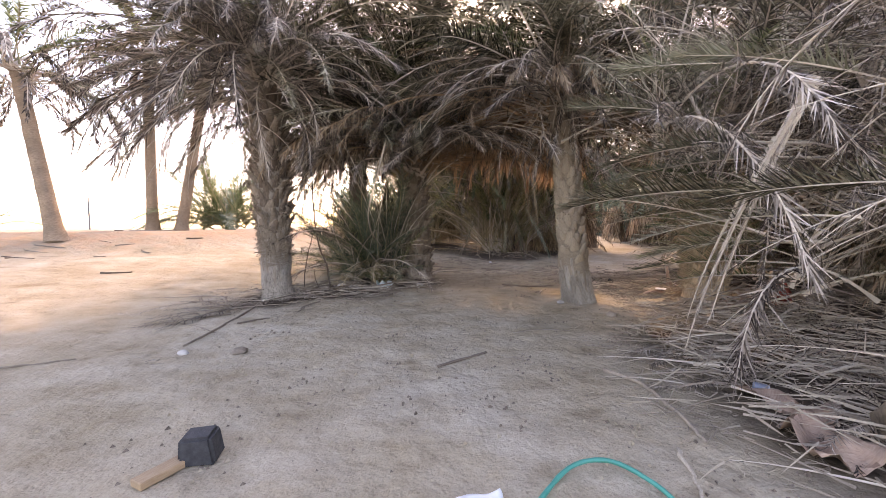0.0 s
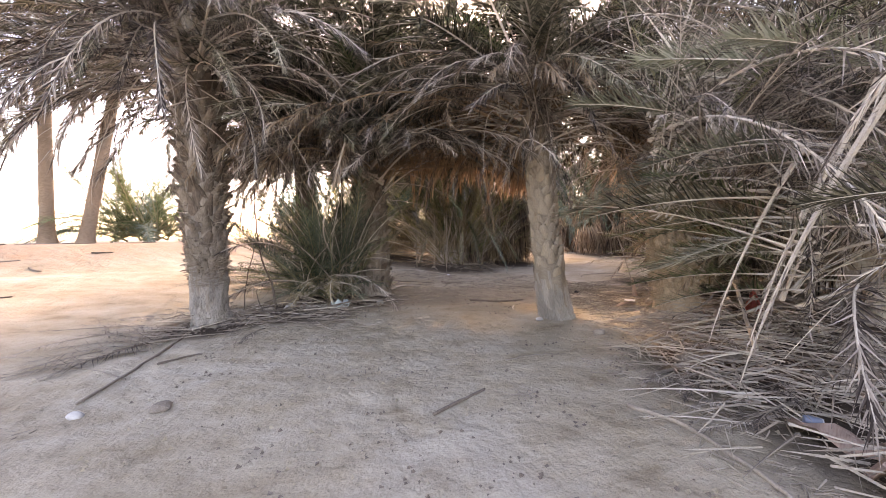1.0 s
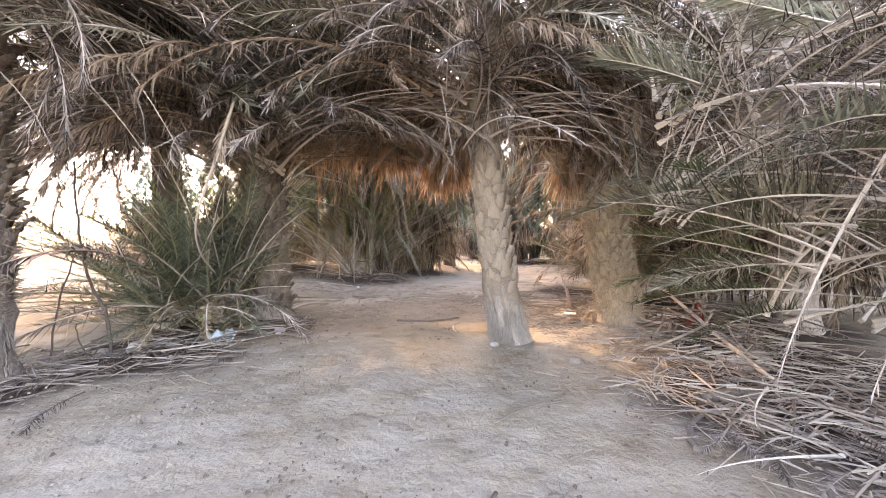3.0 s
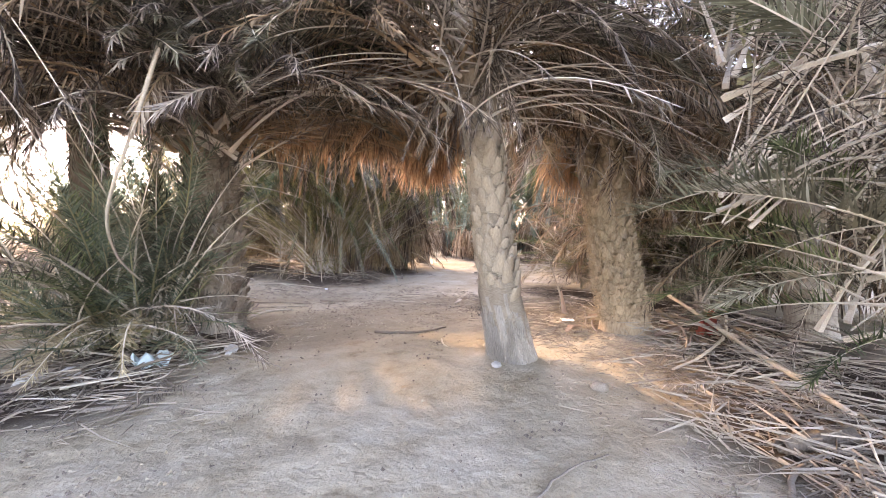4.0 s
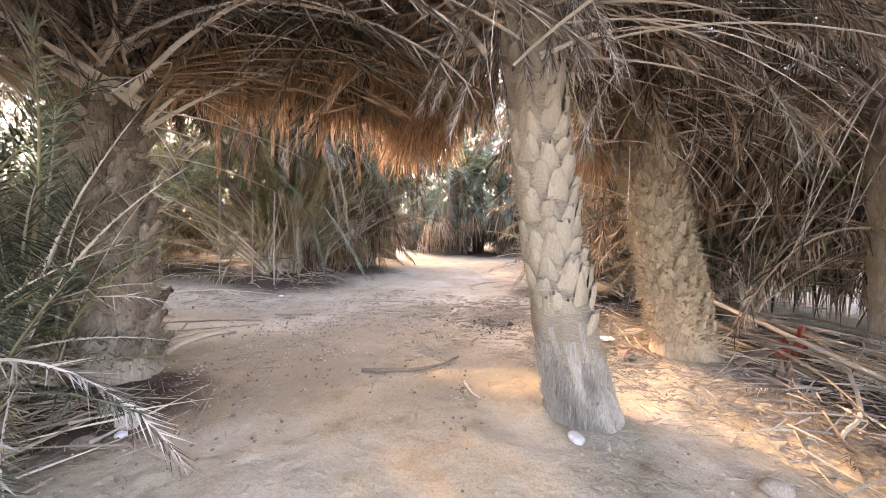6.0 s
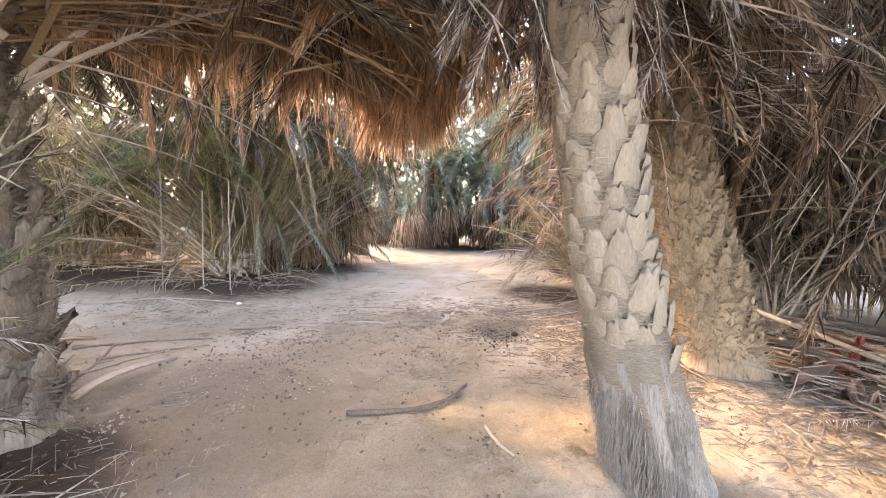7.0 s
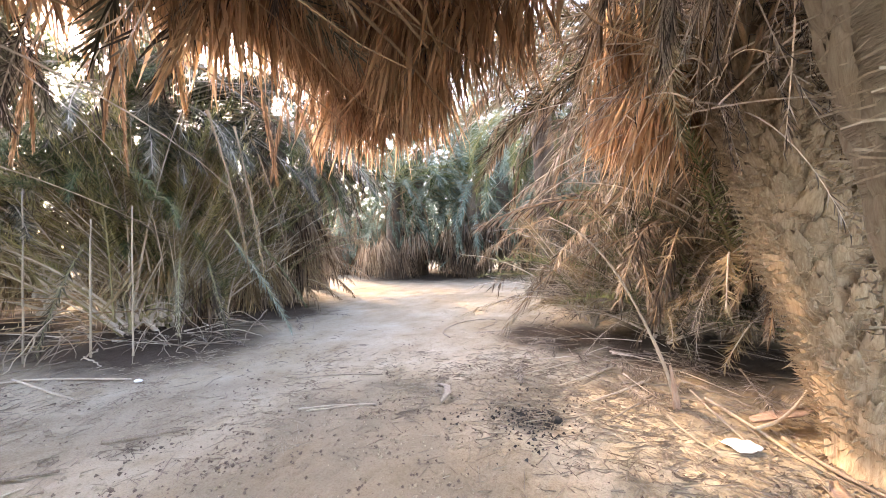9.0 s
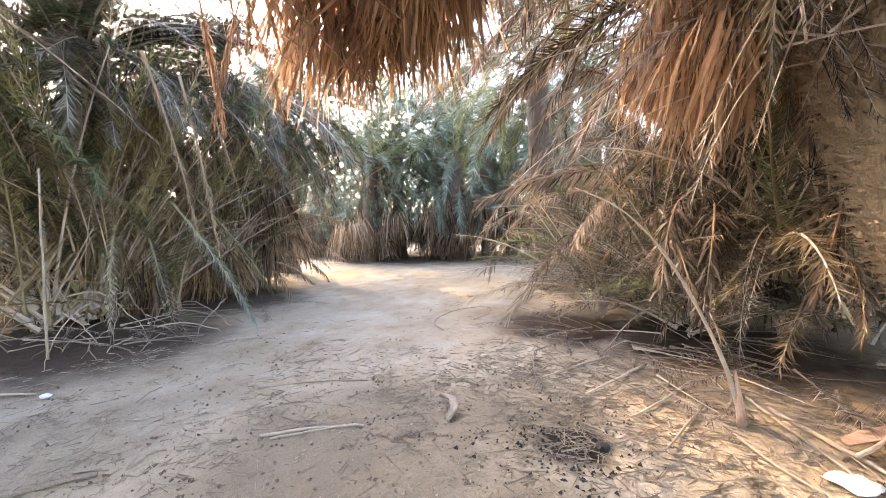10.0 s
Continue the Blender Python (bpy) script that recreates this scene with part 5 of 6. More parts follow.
def bar(name, pts, r, mtl, label, category, group="", taper=0.6, sides=7, wobble=0.02, seed=0, smooth_steps=5):
    """A stick, stem or hose along a smooth line through pts."""
    rng = random.Random(seed + int(pts[0][0] * 100))
    p = [Vector(q) for q in pts]
    fine = []
    for i in range(len(p) - 1):
        a, b, c, d = p[max(i - 1, 0)], p[i], p[i + 1], p[min(i + 2, len(p) - 1)]
        for s in range(smooth_steps):
            t = s / smooth_steps
            fine.append(0.5 * ((2 * b) + (c - a) * t + (2 * a - 5 * b + 4 * c - d) * t * t + (3 * b - a - 3 * c + d) * t ** 3))
    fine.append(p[-1])
    n = len(fine) - 1
    if wobble:
        fine = [q + Vector((rng.gauss(0, wobble), rng.gauss(0, wobble), rng.gauss(0, wobble * 0.3))) for q in fine]
    o = fine[0].copy()
    v, f = tube([q - o for q in fine], [r * (1 - (1 - taper) * i / n) * rng.uniform(0.9, 1.1) for i in range(n + 1)], sides)
    ob = new(name, mesh_of(name, v, f, (mtl,), smooth=True))
    ob.location = o
    return tagged(ob, label, category, group)


def ground_bar(pts, r, mtl, label, seed=0, taper=0.6, wobble=0.006, name="fallen_stick", category="stick", lift=0.0):
    return bar(name, [rest(x, y, r * 0.7 + lift) for x, y in pts], r, mtl, label, category, "sticks on the sand", taper, wobble=wobble, seed=seed)


ground_bar([(-0.02, 4.53), (0.25, 4.74), (0.53, 4.94)], 0.016, STICK_DARK, "short straight brown stick on open sand", 1, 0.8, 0.002)
ground_bar([(0.98, 5.63), (1.35, 5.72), (1.75, 5.72)], 0.009, STICK, "thin bent twig on the sand", 2)
ground_bar([(1.60, 9.74), (1.97, 9.43), (2.35, 9.33), (2.72, 9.47)], 0.024, STICK_DARK, "curved grey driftwood stick on the track", 3, 0.5, 0.003)
ground_bar([(2.27, 8.83), (2.17, 8.62), (2.13, 8.45)], 0.014, STICK_PALE, "curled pale strip of palm sheath", 4, 0.6, 0.002)
ground_bar([(-0.1, 13.0), (0.55, 12.9), (1.22, 12.64)], 0.02, STICK, "long dark palm rib beside the track", 5)
ground_bar([(0.1, 12.5), (0.7, 12.45), (1.15, 12.4)], 0.016, STICK, "dark palm rib beside the track", 6)
ground_bar([(0.0, 12.2), (0.5, 12.35), (1.05, 12.55)], 0.012, STICK_PALE, "pale palm rib beside the track", 7)
ground_bar([(-0.3, 11.8), (0.0, 12.2), (0.25, 12.9)], 0.02, STICK, "forked grey stick by the dark trunk", 8)
ground_bar([(3.42, 13.26), (3.85, 12.9), (4.23, 12.49)], 0.012, STICK, "dark thin stick on the track", 9)
ground_bar([(2.98, 12.33), (3.3, 12.12), (3.61, 11.82)], 0.014, STICK_PALE, "pale split palm rib on the track", 10)
ground_bar([(3.02, 12.25), (3.35, 12.02), (3.6, 11.9)], 0.009, STICK_PALE, "pale split palm rib on the track", 11)
ground_bar([(1.5, 12.95), (1.85, 12.85), (2.1, 12.75)], 0.022, STICK, "dark weathered stick on the track", 12)
ground_bar([(0.2, 15.2), (1.1, 15.3), (2.0, 14.7)], 0.018, STICK_PALE, "bleached branch before the great clump", 13)
ground_bar([(1.0, 15.4), (1.25, 14.8), (1.45, 14.3)], 0.016, STICK_PALE, "bleached branch before the great clump", 14)
ground_bar([(1.6, 4.35), (1.75, 3.9), (1.7, 3.3), (1.66, 3.05)], 0.02, STICK, "grey branch at the edge of the tangle", 15)
ground_bar([(1.44, 2.99), (1.38, 2.8), (1.30, 2.55)], 0.014, STICK_PALE, "pale palm rib lying on the sand", 16)
ground_bar([(2.0, 4.7), (2.35, 4.95), (2.8, 5.0)], 0.025, STICK, "dark branch below the dry tangle", 17)
ground_bar([(-3.0, 5.9), (-3.6, 6.3), (-4.1, 6.5)], 0.012, STICK, "thin twig on the sand", 19)
ground_bar([(-4.6, 4.6), (-4.2, 4.75), (-3.9, 4.9)], 0.012, STICK, "thin twig on the sand", 20)
for k, (x0, y0, x1, y1, r) in enumerate(((5.75, 9.15, 4.75, 8.35, 0.02), (5.9, 9.3, 4.9, 8.75, 0.016), (5.55, 9.6, 4.55, 9.75, 0.014), (6.1, 9.75, 4.95, 10.05, 0.016), (6.3, 10.2, 5.2, 10.5, 0.018), (5.2, 8.55, 4.5, 7.9, 0.018), (6.4, 10.6, 5.3, 11.0, 0.013), (5.05, 9.35, 4.6, 8.95, 0.012))):
    ground_bar([(x0, y0), ((x0 + x1) / 2 + 0.04 * (-1) ** k, (y0 + y1) / 2), (x1, y1)], r, (STICK_PALE, STICK_PALE, STICK)[k % 3], "pale dry palm rib lying on sunlit straw", 200 + k, 0.5, 0.003, lift=0.02)
bar("palm_branch", [(6.6, 8.05, 0.42), (5.6, 7.0, 0.30), (4.6, 6.0, 0.2), (3.55, 4.95, 0.12)], 0.03, STICK_PALE, "long pale palm stem lying over the litter", "branch", taper=0.7, wobble=0.004)
bar("palm_branch", [(6.2, 6.9, 0.25), (5.2, 6.5, 0.16), (4.2, 6.3, 0.1), (3.7, 6.35, 0.02)], 0.022, STICK_PALE, "pale palm stem lying over the litter", "branch", taper=0.6, wobble=0.004)
bar("leaning_rib", [(6.75, 7.65, -0.02), (6.95, 7.35, 0.9), (7.3, 7.0, 1.9), (7.9, 6.6, 2.7)], 0.018, STICK_PALE, "pale palm rib leaning up out of litter", "palm rib", wobble=0.002)
bar("leaning_rib", [(5.36, 9.33, -0.03), (5.33, 9.42, 0.35), (5.30, 9.62, 0.85), (5.30, 9.90, 1.35), (5.36, 10.25, 1.72), (5.5, 10.7, 1.95)], 0.021, STICK_PALE, "pale frond rib standing on its broad sheath", "palm rib", taper=0.25, wobble=0.0)
standing = bpy.data.objects["leaning_rib.001"]
v, f = tube([Vector((0.0, 0.0, -0.02)), Vector((-0.005, 0.02, 0.1)), Vector((-0.02, 0.06, 0.28)), Vector((-0.03, 0.1, 0.42))], [0.075, 0.06, 0.034, 0.02], 8)
sheath_foot = new("sheath", mesh_of("sheath", [Vector((q.x, q.y * 0.5, q.z)) for q in v], f, (SHEATH,), smooth=True))
sheath_foot.parent = standing
tagged(sheath_foot, "broad brown sheath")
bar("bent_branch", [(5.2, 8.72, 0.0), (5.45, 8.55, 0.05), (5.68, 8.4, 0.22), (5.72, 8.3, 0.5)], 0.016, STICK_PALE, "bent pale rib rising beside the sunlit trunk", "palm rib", wobble=0.0)
bar("ground_hoop", [rest(6.15 + 0.85 * (1 - math.cos(a * 0.6)), 12.95 + 0.45 * math.sin(a * 0.6) + 0.25 * a * 0.2, 0.015 + 0.05 * math.sin(a * 0.3)) for a in range(0, 9)], 0.009, STICK, "thin bent rib curling over the track", "palm rib", wobble=0.002, taper=0.8)

# bare ribs that stand upright before the great clump
for x, y, top_z in ((1.1, 16.15, 2.55), (1.75, 15.95, 2.15), (2.2, 15.8, 2.35)):
    bar("leaning_rib", [rest(x, y, -0.02), (x + 0.02, y, 1.1), (x + 0.05, y + 0.03, top_z)], 0.016, STICK_PALE, "bare pale palm rib standing before the great clump", "palm rib", wobble=0.002, sides=5)

# thin dead stems between the thick palm and the shoots
bar("leaning_stick", [rest(-2.32, 9.2, -0.02), (-2.4, 9.32, 0.45), (-2.6, 9.5, 0.85), (-2.72, 9.52, 1.5), (-2.75, 9.5, 2.4)], 0.022, STICK_DARK, "thin dark dead stem leaning by the shoots", "stem", "thin dead stems", taper=0.5, wobble=0.006)
bar("leaning_stick", [rest(-2.9, 9.2, -0.02), (-2.85, 9.3, 0.6), (-2.74, 9.45, 1.2)], 0.012, STICK_DARK, "thin dark dead stem leaning by the shoots", "stem", "thin dead stems", taper=0.6, wobble=0.006)
bar("leaning_stick", [rest(-2.5, 9.1, -0.02), (-2.62, 9.15, 0.22), (-2.66, 9.2, 0.4)], 0.009, STICK_DARK, "thin dark dead stem leaning by the shoots", "stem", "thin dead stems", taper=0.6, wobble=0.004)
# dark sticks scattered up the mound
mrng = random.Random(611)
for k in range(20):
    x, y = mrng.uniform(-12.5, -5.5), mrng.uniform(9.5, 17.0)
    if x + 0.62 * y > 0.5:
        x -= 3.0
    q, ln = radians(mrng.gauss(35, 22)), mrng.uniform(0.25, 1.1)
    ground_bar([(x, y), (x + math.cos(q) * ln * 0.5, y + math.sin(q) * ln * 0.5 + mrng.gauss(0, 0.05)), (x + math.cos(q) * ln, y + math.sin(q) * ln)], mrng.uniform(0.012, 0.03), (STICK_DARK, STICK)[k % 2], "weathered dark stick on the sunny mound", 120 + k)
# brown frond and sticks before the thick palm
for x, y, az, sc in ((-3.35, 7.0, 222, 0.55), (-3.5, 7.3, 205, 0.5), (-3.3, 7.45, 240, 0.45), (-3.7, 7.5, 200, 0.4)):
    lying(x, y, az, sc, mrng, F_LYING, "fallen_frond", "flattened brown palm frond on the sand", "palm frond", "fallen fronds", 0.015)
ground_bar([(-3.25, 7.9), (-3.12, 6.9), (-3.05, 6.0), (-3.02, 5.3)], 0.02, STICK, "long thin branch lying from the palm's foot", 150, 0.7, 0.004)
ground_bar([(-3.75, 7.0), (-3.5, 7.35), (-3.2, 7.75)], 0.014, STICK_DARK, "dark twig by the palm's foot", 151)
ground_bar([(-2.9, 6.3), (-2.7, 6.55), (-2.55, 6.6)], 0.014, STICK_DARK, "short black twig on the sand", 152)
# curled pale ribs heaped at the foot of the great clump
for k in range(56):
    x, y = 2.5 + mrng.gauss(0, 0.85), 16.0 + mrng.gauss(0, 0.25)
    q, ln, up = radians(mrng.uniform(170, 370)), mrng.uniform(0.25, 1.0), 0.05 + 0.6 * mrng.random() ** 1.6
    z = ground_z(x, y)
    bar("curled_rib", [(x, y, z + up), (x + math.cos(q) * ln * 0.35, y + math.sin(q) * ln * 0.25, z + up * mrng.uniform(0.75, 1.2)), (x + math.cos(q) * ln * 0.75, y + math.sin(q) * ln * 0.4, z + up * 0.5), (x + math.cos(q) * ln, y + math.sin(q) * ln * 0.5, z)], mrng.uniform(0.005, 0.013), (STICK_PALE, STICK, STICK, STICK_DARK)[k % 4], "curled pale dead rib at the clump's foot", "palm rib", "curled ribs at the great clump", wobble=0.012, sides=5, smooth_steps=3)


def hollow_log(a, b, r, label):
    """A short rotten log with a dark open end."""
    a, b = Vector(a), Vector(b)
    d = (b - a).normalized()
    s = d.cross(Vector((0, 0, 1))).normalized()
    u = s.cross(d)
    verts, faces, sides = [], [], 14
    for pos, rr in ((0.25, 0.62), (0.0, 0.66), (0.0, 1.0), (0.3, 1.06), (0.7, 0.98), (1.0, 0.9), (1.0, 0.1)):
        for k in range(sides):
            q = 2 * math.pi * k / sides
            rad = r * rr * (1 + 0.45 * noise.noise((math.cos(q) * 2.2, math.sin(q) * 2.2, pos * 3)))
            verts.append(a.lerp(b, pos) - a + (s * math.cos(q) + u * math.sin(q)) * rad)
    for i in range(6):
        for k in range(sides):
            k2 = (k + 1) % sides
            faces.append((i * sides + k, i * sides + k2, (i + 1) * sides + k2, (i + 1) * sides + k))
    faces.append(tuple(range(sides)))
    ob = new("hollow_log", mesh_of("hollow_log", verts, faces, (BARK_DARK,), smooth=True))
    ob.location = a
    return tagged(ob, label, "log")


hollow_log((2.75, 5.12, 0.03), (3.3, 4.9, 0.06), 0.055, "rotten hollow palm log half under litter")
hollow_log((2.7, 2.85, 0.1), (3.4, 2.9, 0.35), 0.17, "rotten palm stump end below dry tangle")


# ---- stones, scraps and small things ----
def stone(x, y, r, flat, mtl, label, name="stone", category="stone", seed=0, lift=0.0, group="stones on the sand"):
    bm = bmesh.new()
    bmesh.ops.create_icosphere(bm, subdivisions=2, radius=1.0)
    for v in bm.verts:
        k = 1 + 0.28 * noise.noise(v.co * 1.3 + Vector((seed * 3.7, seed, 0)))
        v.co = Vector((v.co.x * r * k, v.co.y * r * 0.75 * k, v.co.z * r * flat * k))
    me = bpy.data.meshes.new(name)
    bm.to_mesh(me)
    bm.free()
    me.materials.append(mtl)
    me.polygons.foreach_set("use_smooth", [seed % 2 == 0] * len(me.polygons))
    ob = new(name, me)
    ob.location = rest(x, y, r * flat * 0.45 + lift)
    ob.rotation_euler = (0, 0, seed * 1.3)
    return tagged(ob, label, category, group)


for k, (x, y, r, flat, mtl, lab) in enumerate((
        (-2.27, 5.09, 0.10, 0.45, STICK, "brownish clod of packed sand"), (-2.87, 5.05, 0.07, 0.5, STONE, "small pale stone on open sand"),
        (2.25, 7.55, 0.085, 0.35, STONE, "flat pale stone at the palm's foot"), (2.69, 6.5, 0.09, 0.6, STICK, "tan clod lying in sunlight"),
        (-1.20, 9.55, 0.13, 0.7, STONE, "pale rounded stone among dry litter"), (-1.05, 9.75, 0.10, 0.6, STONE, "pale rounded stone among dry litter"),
        (-1.85, 9.45, 0.11, 0.8, STONE, "pale rounded stone among dry litter"), (-2.1, 9.35, 0.12, 0.8, STONE, "pale rounded stone among dry litter"),
        (-1.7, 9.25, 0.08, 0.6, STONE, "pale rounded stone among dry litter"), (-2.45, 9.3, 0.10, 0.6, STICK, "brown clod among dry litter"),
        (-0.36, 9.78, 0.11, 0.5, STONE, "long grey stone by the dark trunk"), (-0.6, 9.6, 0.09, 0.5, STICK, "brown clod by the dark trunk"),
        (-1.4, 9.9, 0.09, 0.7, STICK, "brown clod among dry litter"), (2.05, 14.6, 0.05, 0.5, WHITE, "white pebble before the great clump"))):
    stone(x, y, r, flat, mtl, lab, seed=k + 1)
stone(-0.40, 9.62, 0.045, 0.6, WHITE, "white scrap beside the grey stone", "scrap", "scrap", 31, group="")


def sheet(name, x, y, w, h, mtl, label, category, az=0, seed=1, lift=0.02, curl=0.05, n=9):
    """A crumpled or curling thin sheet with thickness."""
    verts, faces = [], []
    for side in (0.0, -0.004):
        for j in range(n):
            for i in range(n):
                u, v = i / (n - 1) - 0.5, j / (n - 1) - 0.5
                z = curl * (1.6 * noise.noise((u * 3 + seed, v * 3, seed)) + 2.2 * u * u) + side
                verts.append((u * w * (1 + 0.12 * noise.noise((v * 4, seed, 0))), v * h * (1 - 0.3 * abs(u)), z + lift))
    for j in range(n - 1):
        for i in range(n - 1):
            a = j * n + i
            faces.append((a, a + 1, a + n + 1, a + n))
            a += n * n
            faces.append((a + n, a + n + 1, a + 1, a))
    rim = list(range(n)) + [j * n + n - 1 for j in range(1, n)] + [n * n - 1 - i for i in range(1, n)] + [j * n for j in range(n - 2, 0, -1)]
    for a, b in zip(rim, rim[1:] + rim[:1]):
        faces.append((a, a + n * n, b + n * n, b))
    ob = new(name, mesh_of(name, verts, faces, (mtl,), smooth=True))
    ob.location = rest(x, y)
    ob.rotation_euler = (0, 0, radians(az))
    return tagged(ob, label, category)


CYAN = stone_material("pale_blue_plastic", (0.45, 0.56, 0.57), (0.62, 0.70, 0.70), 6)
RED = stone_material("red_brown_scrap", (0.16, 0.03, 0.02), (0.30, 0.06, 0.035), 9)
sheet("paper_scrap", 4.85, 8.80, 0.2, 0.24, WHITE, "white paper scrap lying on litter", "paper", -35, 2, curl=0.02, lift=0.03)
sheet("plastic_scrap", 0.17, 2.60, 0.24, 0.13, WHITE, "crumpled pale plastic scrap on the sand", "plastic scrap", 10, 3, curl=0.018, lift=0.012)
sheet("plastic_bag", -1.15, 9.5, 0.34, 0.26, CYAN, "pale bluish plastic bag among dry litter", "plastic bag", 30, 14, lift=0.05, curl=0.12)
sheet("palm_sheath", 5.0, 6.9, 0.6, 0.16, SHEATH, "curled brown palm sheath on litter", "palm sheath", 20, 6, curl=0.16)
sheet("red_scrap", 5.85, 7.0, 0.26, 0.20, RED, "torn red-brown scrap on the litter", "scrap", 70, 9, lift=0.06, curl=0.3)
sheet("palm_sheath", 2.35, 2.95, 0.5, 0.36, SHEATH, "broad torn palm sheath below dry tangle", "palm sheath", 70, 10, lift=0.06, curl=0.1)
sheet("palm_sheath", 2.6, 3.5, 0.6, 0.25, SHEATH, "broad torn palm sheath below dry tangle", "palm sheath", 120, 11, lift=0.05, curl=0.09)



def blade(pts, wide, mtl, label, lift=0.02, thick=0.012):
    """A broad curved sheath of a frond, thick in the middle, lying on the ground."""
    verts, faces, n = [], [], len(pts)
    p = [Vector((x, y, ground_z(x, y) + lift + z)) for x, y, z in pts]
    for i, q in enumerate(p):
        d = (p[min(i + 1, n - 1)] - p[max(i - 1, 0)]).normalized()
        side = d.cross(Vector((0, 0, 1))).normalized()
        w = wide * (0.25 + 0.75 * math.sin(math.pi * (0.12 + 0.83 * i / (n - 1))))
        for u, z in ((-1, 0.012), (-0.5, thick), (0, thick * 1.3), (0.5, thick), (1, 0.012), (0.5, -0.004), (0, -0.006), (-0.5, -0.004)):
            verts.append(q - p[0] + side * u * w * 0.5 + Vector((0, 0, z + 0.02 * u * u)))
    for i in range(n - 1):
        for k in range(8):
            k2 = (k + 1) % 8
            faces.append((i * 8 + k, i * 8 + k2, (i + 1) * 8 + k2, (i + 1) * 8 + k))
    faces += [tuple(range(8))[::-1], tuple((n - 1) * 8 + k for k in range(8))]
    ob = new("palm_sheath", mesh_of("palm_sheath", verts, faces, (mtl,), smooth=True))
    ob.location = p[0]
    return tagged(ob, label, "palm sheath")


blade([(-0.05, 11.42, 0.02), (0.06, 11.56, 0.06), (0.22, 11.72, 0.08), (0.4, 11.87, 0.06), (0.58, 11.98, 0.03), (0.76, 12.07, 0.0)], 0.13, SHEATH_PALE, "long pale palm sheath lying on trodden sand")
blade([(4.05, 11.28, 0.0), (4.2, 11.32, 0.03), (4.3, 11.42, 0.04), (4.33, 11.58, 0.02)], 0.08, SHEATH_PALE, "curled pale palm sheath on the track")
blade([(5.35, 8.75, 0.03), (5.5, 8.6, 0.06), (5.7, 8.45, 0.06), (5.95, 8.35, 0.03)], 0.15, SHEATH, "brown palm sheath at the sunlit trunk")
blade([(5.0, 7.3, 0.03), (5.2, 7.2, 0.1), (5.45, 7.15, 0.12), (5.65, 7.2, 0.04)], 0.2, SHEATH, "curled brown palm sheath at the sunlit trunk")
blade([(4.15, 8.2, 0.0), (4.35, 8.28, 0.04), (4.6, 8.3, 0.02)], 0.11, SHEATH, "brown palm sheath lying in the sun")
blade([(-0.35, 13.3, 0.0), (-0.15, 13.2, 0.05), (0.1, 13.15, 0.02)], 0.12, SHEATH, "brown palm sheath beside the track")
# an empty can in the litter
CAN = stone_material("blue_can_paint", (0.11, 0.14, 0.20), (0.19, 0.22, 0.28), 6)
CAN.node_tree.nodes["Principled BSDF"].inputs["Roughness"].default_value = 0.35
TIN = stone_material("bare_tin", (0.5, 0.5, 0.52), (0.62, 0.62, 0.64), 10)
TIN.node_tree.nodes["Principled BSDF"].inputs["Metallic"].default_value = 0.9
can_at = Matrix.Translation(rest(2.55, 3.74, 0.09)) @ pose(0, 0, 0, 0, 4, -40)
v, f = tube([(0.0, 0, 0), (0.008, 0, 0), (0.02, 0, 0), (0.055, 0, 0), (0.085, 0, 0), (0.098, 0, 0)], [0.027, 0.031, 0.033, 0.031, 0.033, 0.031], 16)
drink_can = tagged(new("drink_can", mesh_of("drink_can", v, f, (CAN,), smooth=True)), "empty dented blue drink can in dry litter", "can")
drink_can.matrix_world = can_at
v, f = tube([(0.098, 0, 0), (0.106, 0, 0), (0.106, 0, 0), (0.103, 0, 0)], [0.031, 0.027, 0.024, 0.023], 16)
lid = new("lid", mesh_of("lid", v, f, (TIN,), smooth=True))
lid.parent = drink_can
tagged(lid, "bare metal lid")

# block, plank and hose at the start
bm = bmesh.new()
bmesh.ops.create_cube(bm, size=1.0)
for v in bm.verts:
    t = 0.88 if v.co.z > 0 else 1.0
    v.co = Vector((v.co.x * 0.21 * t, v.co.y * 0.18 * t, v.co.z * 0.18))
bmesh.ops.bevel(bm, geom=bm.edges[:], offset=0.018, segments=2, affect="EDGES")
for v in bm.verts:
    v.co += Vector((noise.noise(v.co * 9), noise.noise(v.co * 9 + Vector((3, 0, 0))), 0)) * 0.006
me = bpy.data.meshes.new("charred_block")
bm.to_mesh(me)
bm.free()
me.materials.append(BLOCK)
ob = tagged(new("charred_block", me), "charred black wooden block on pale sand", "block")
ob.matrix_world = Matrix.Translation(rest(-1.49, 3.05, 0.084)) @ pose(0, 0, 0, 2, -2, 8)
bm = bmesh.new()
bmesh.ops.create_cube(bm, size=1.0)
for v in bm.verts:
    v.co = Vector((v.co.x * 0.27, v.co.y * 0.10, v.co.z * 0.045))
bmesh.ops.bevel(bm, geom=bm.edges[:], offset=0.005, segments=1, affect="EDGES")
me = bpy.data.meshes.new("wood_plank")
bm.to_mesh(me)
bm.free()
me.materials.append(PLANK)
ob = tagged(new("wood_plank", me), "short sawn plank against the black block", "plank")
ob.matrix_world = Matrix.Translation(rest(-1.62, 2.90, 0.026)) @ pose(0, 0, 0, 0, 0, 62)
bar("garden_hose", [rest(0.25, 2.3, 0.015), rest(0.51, 2.62, 0.03), rest(0.72, 2.79, 0.05), rest(0.94, 2.82, 0.05), rest(1.1, 2.66, 0.03), rest(1.2, 2.4, 0.015), rest(1.5, 2.1, 0.015)], 0.013, HOSE, "turquoise garden hose looping over sand", "hose", taper=1.0, wobble=0.0, sides=10)

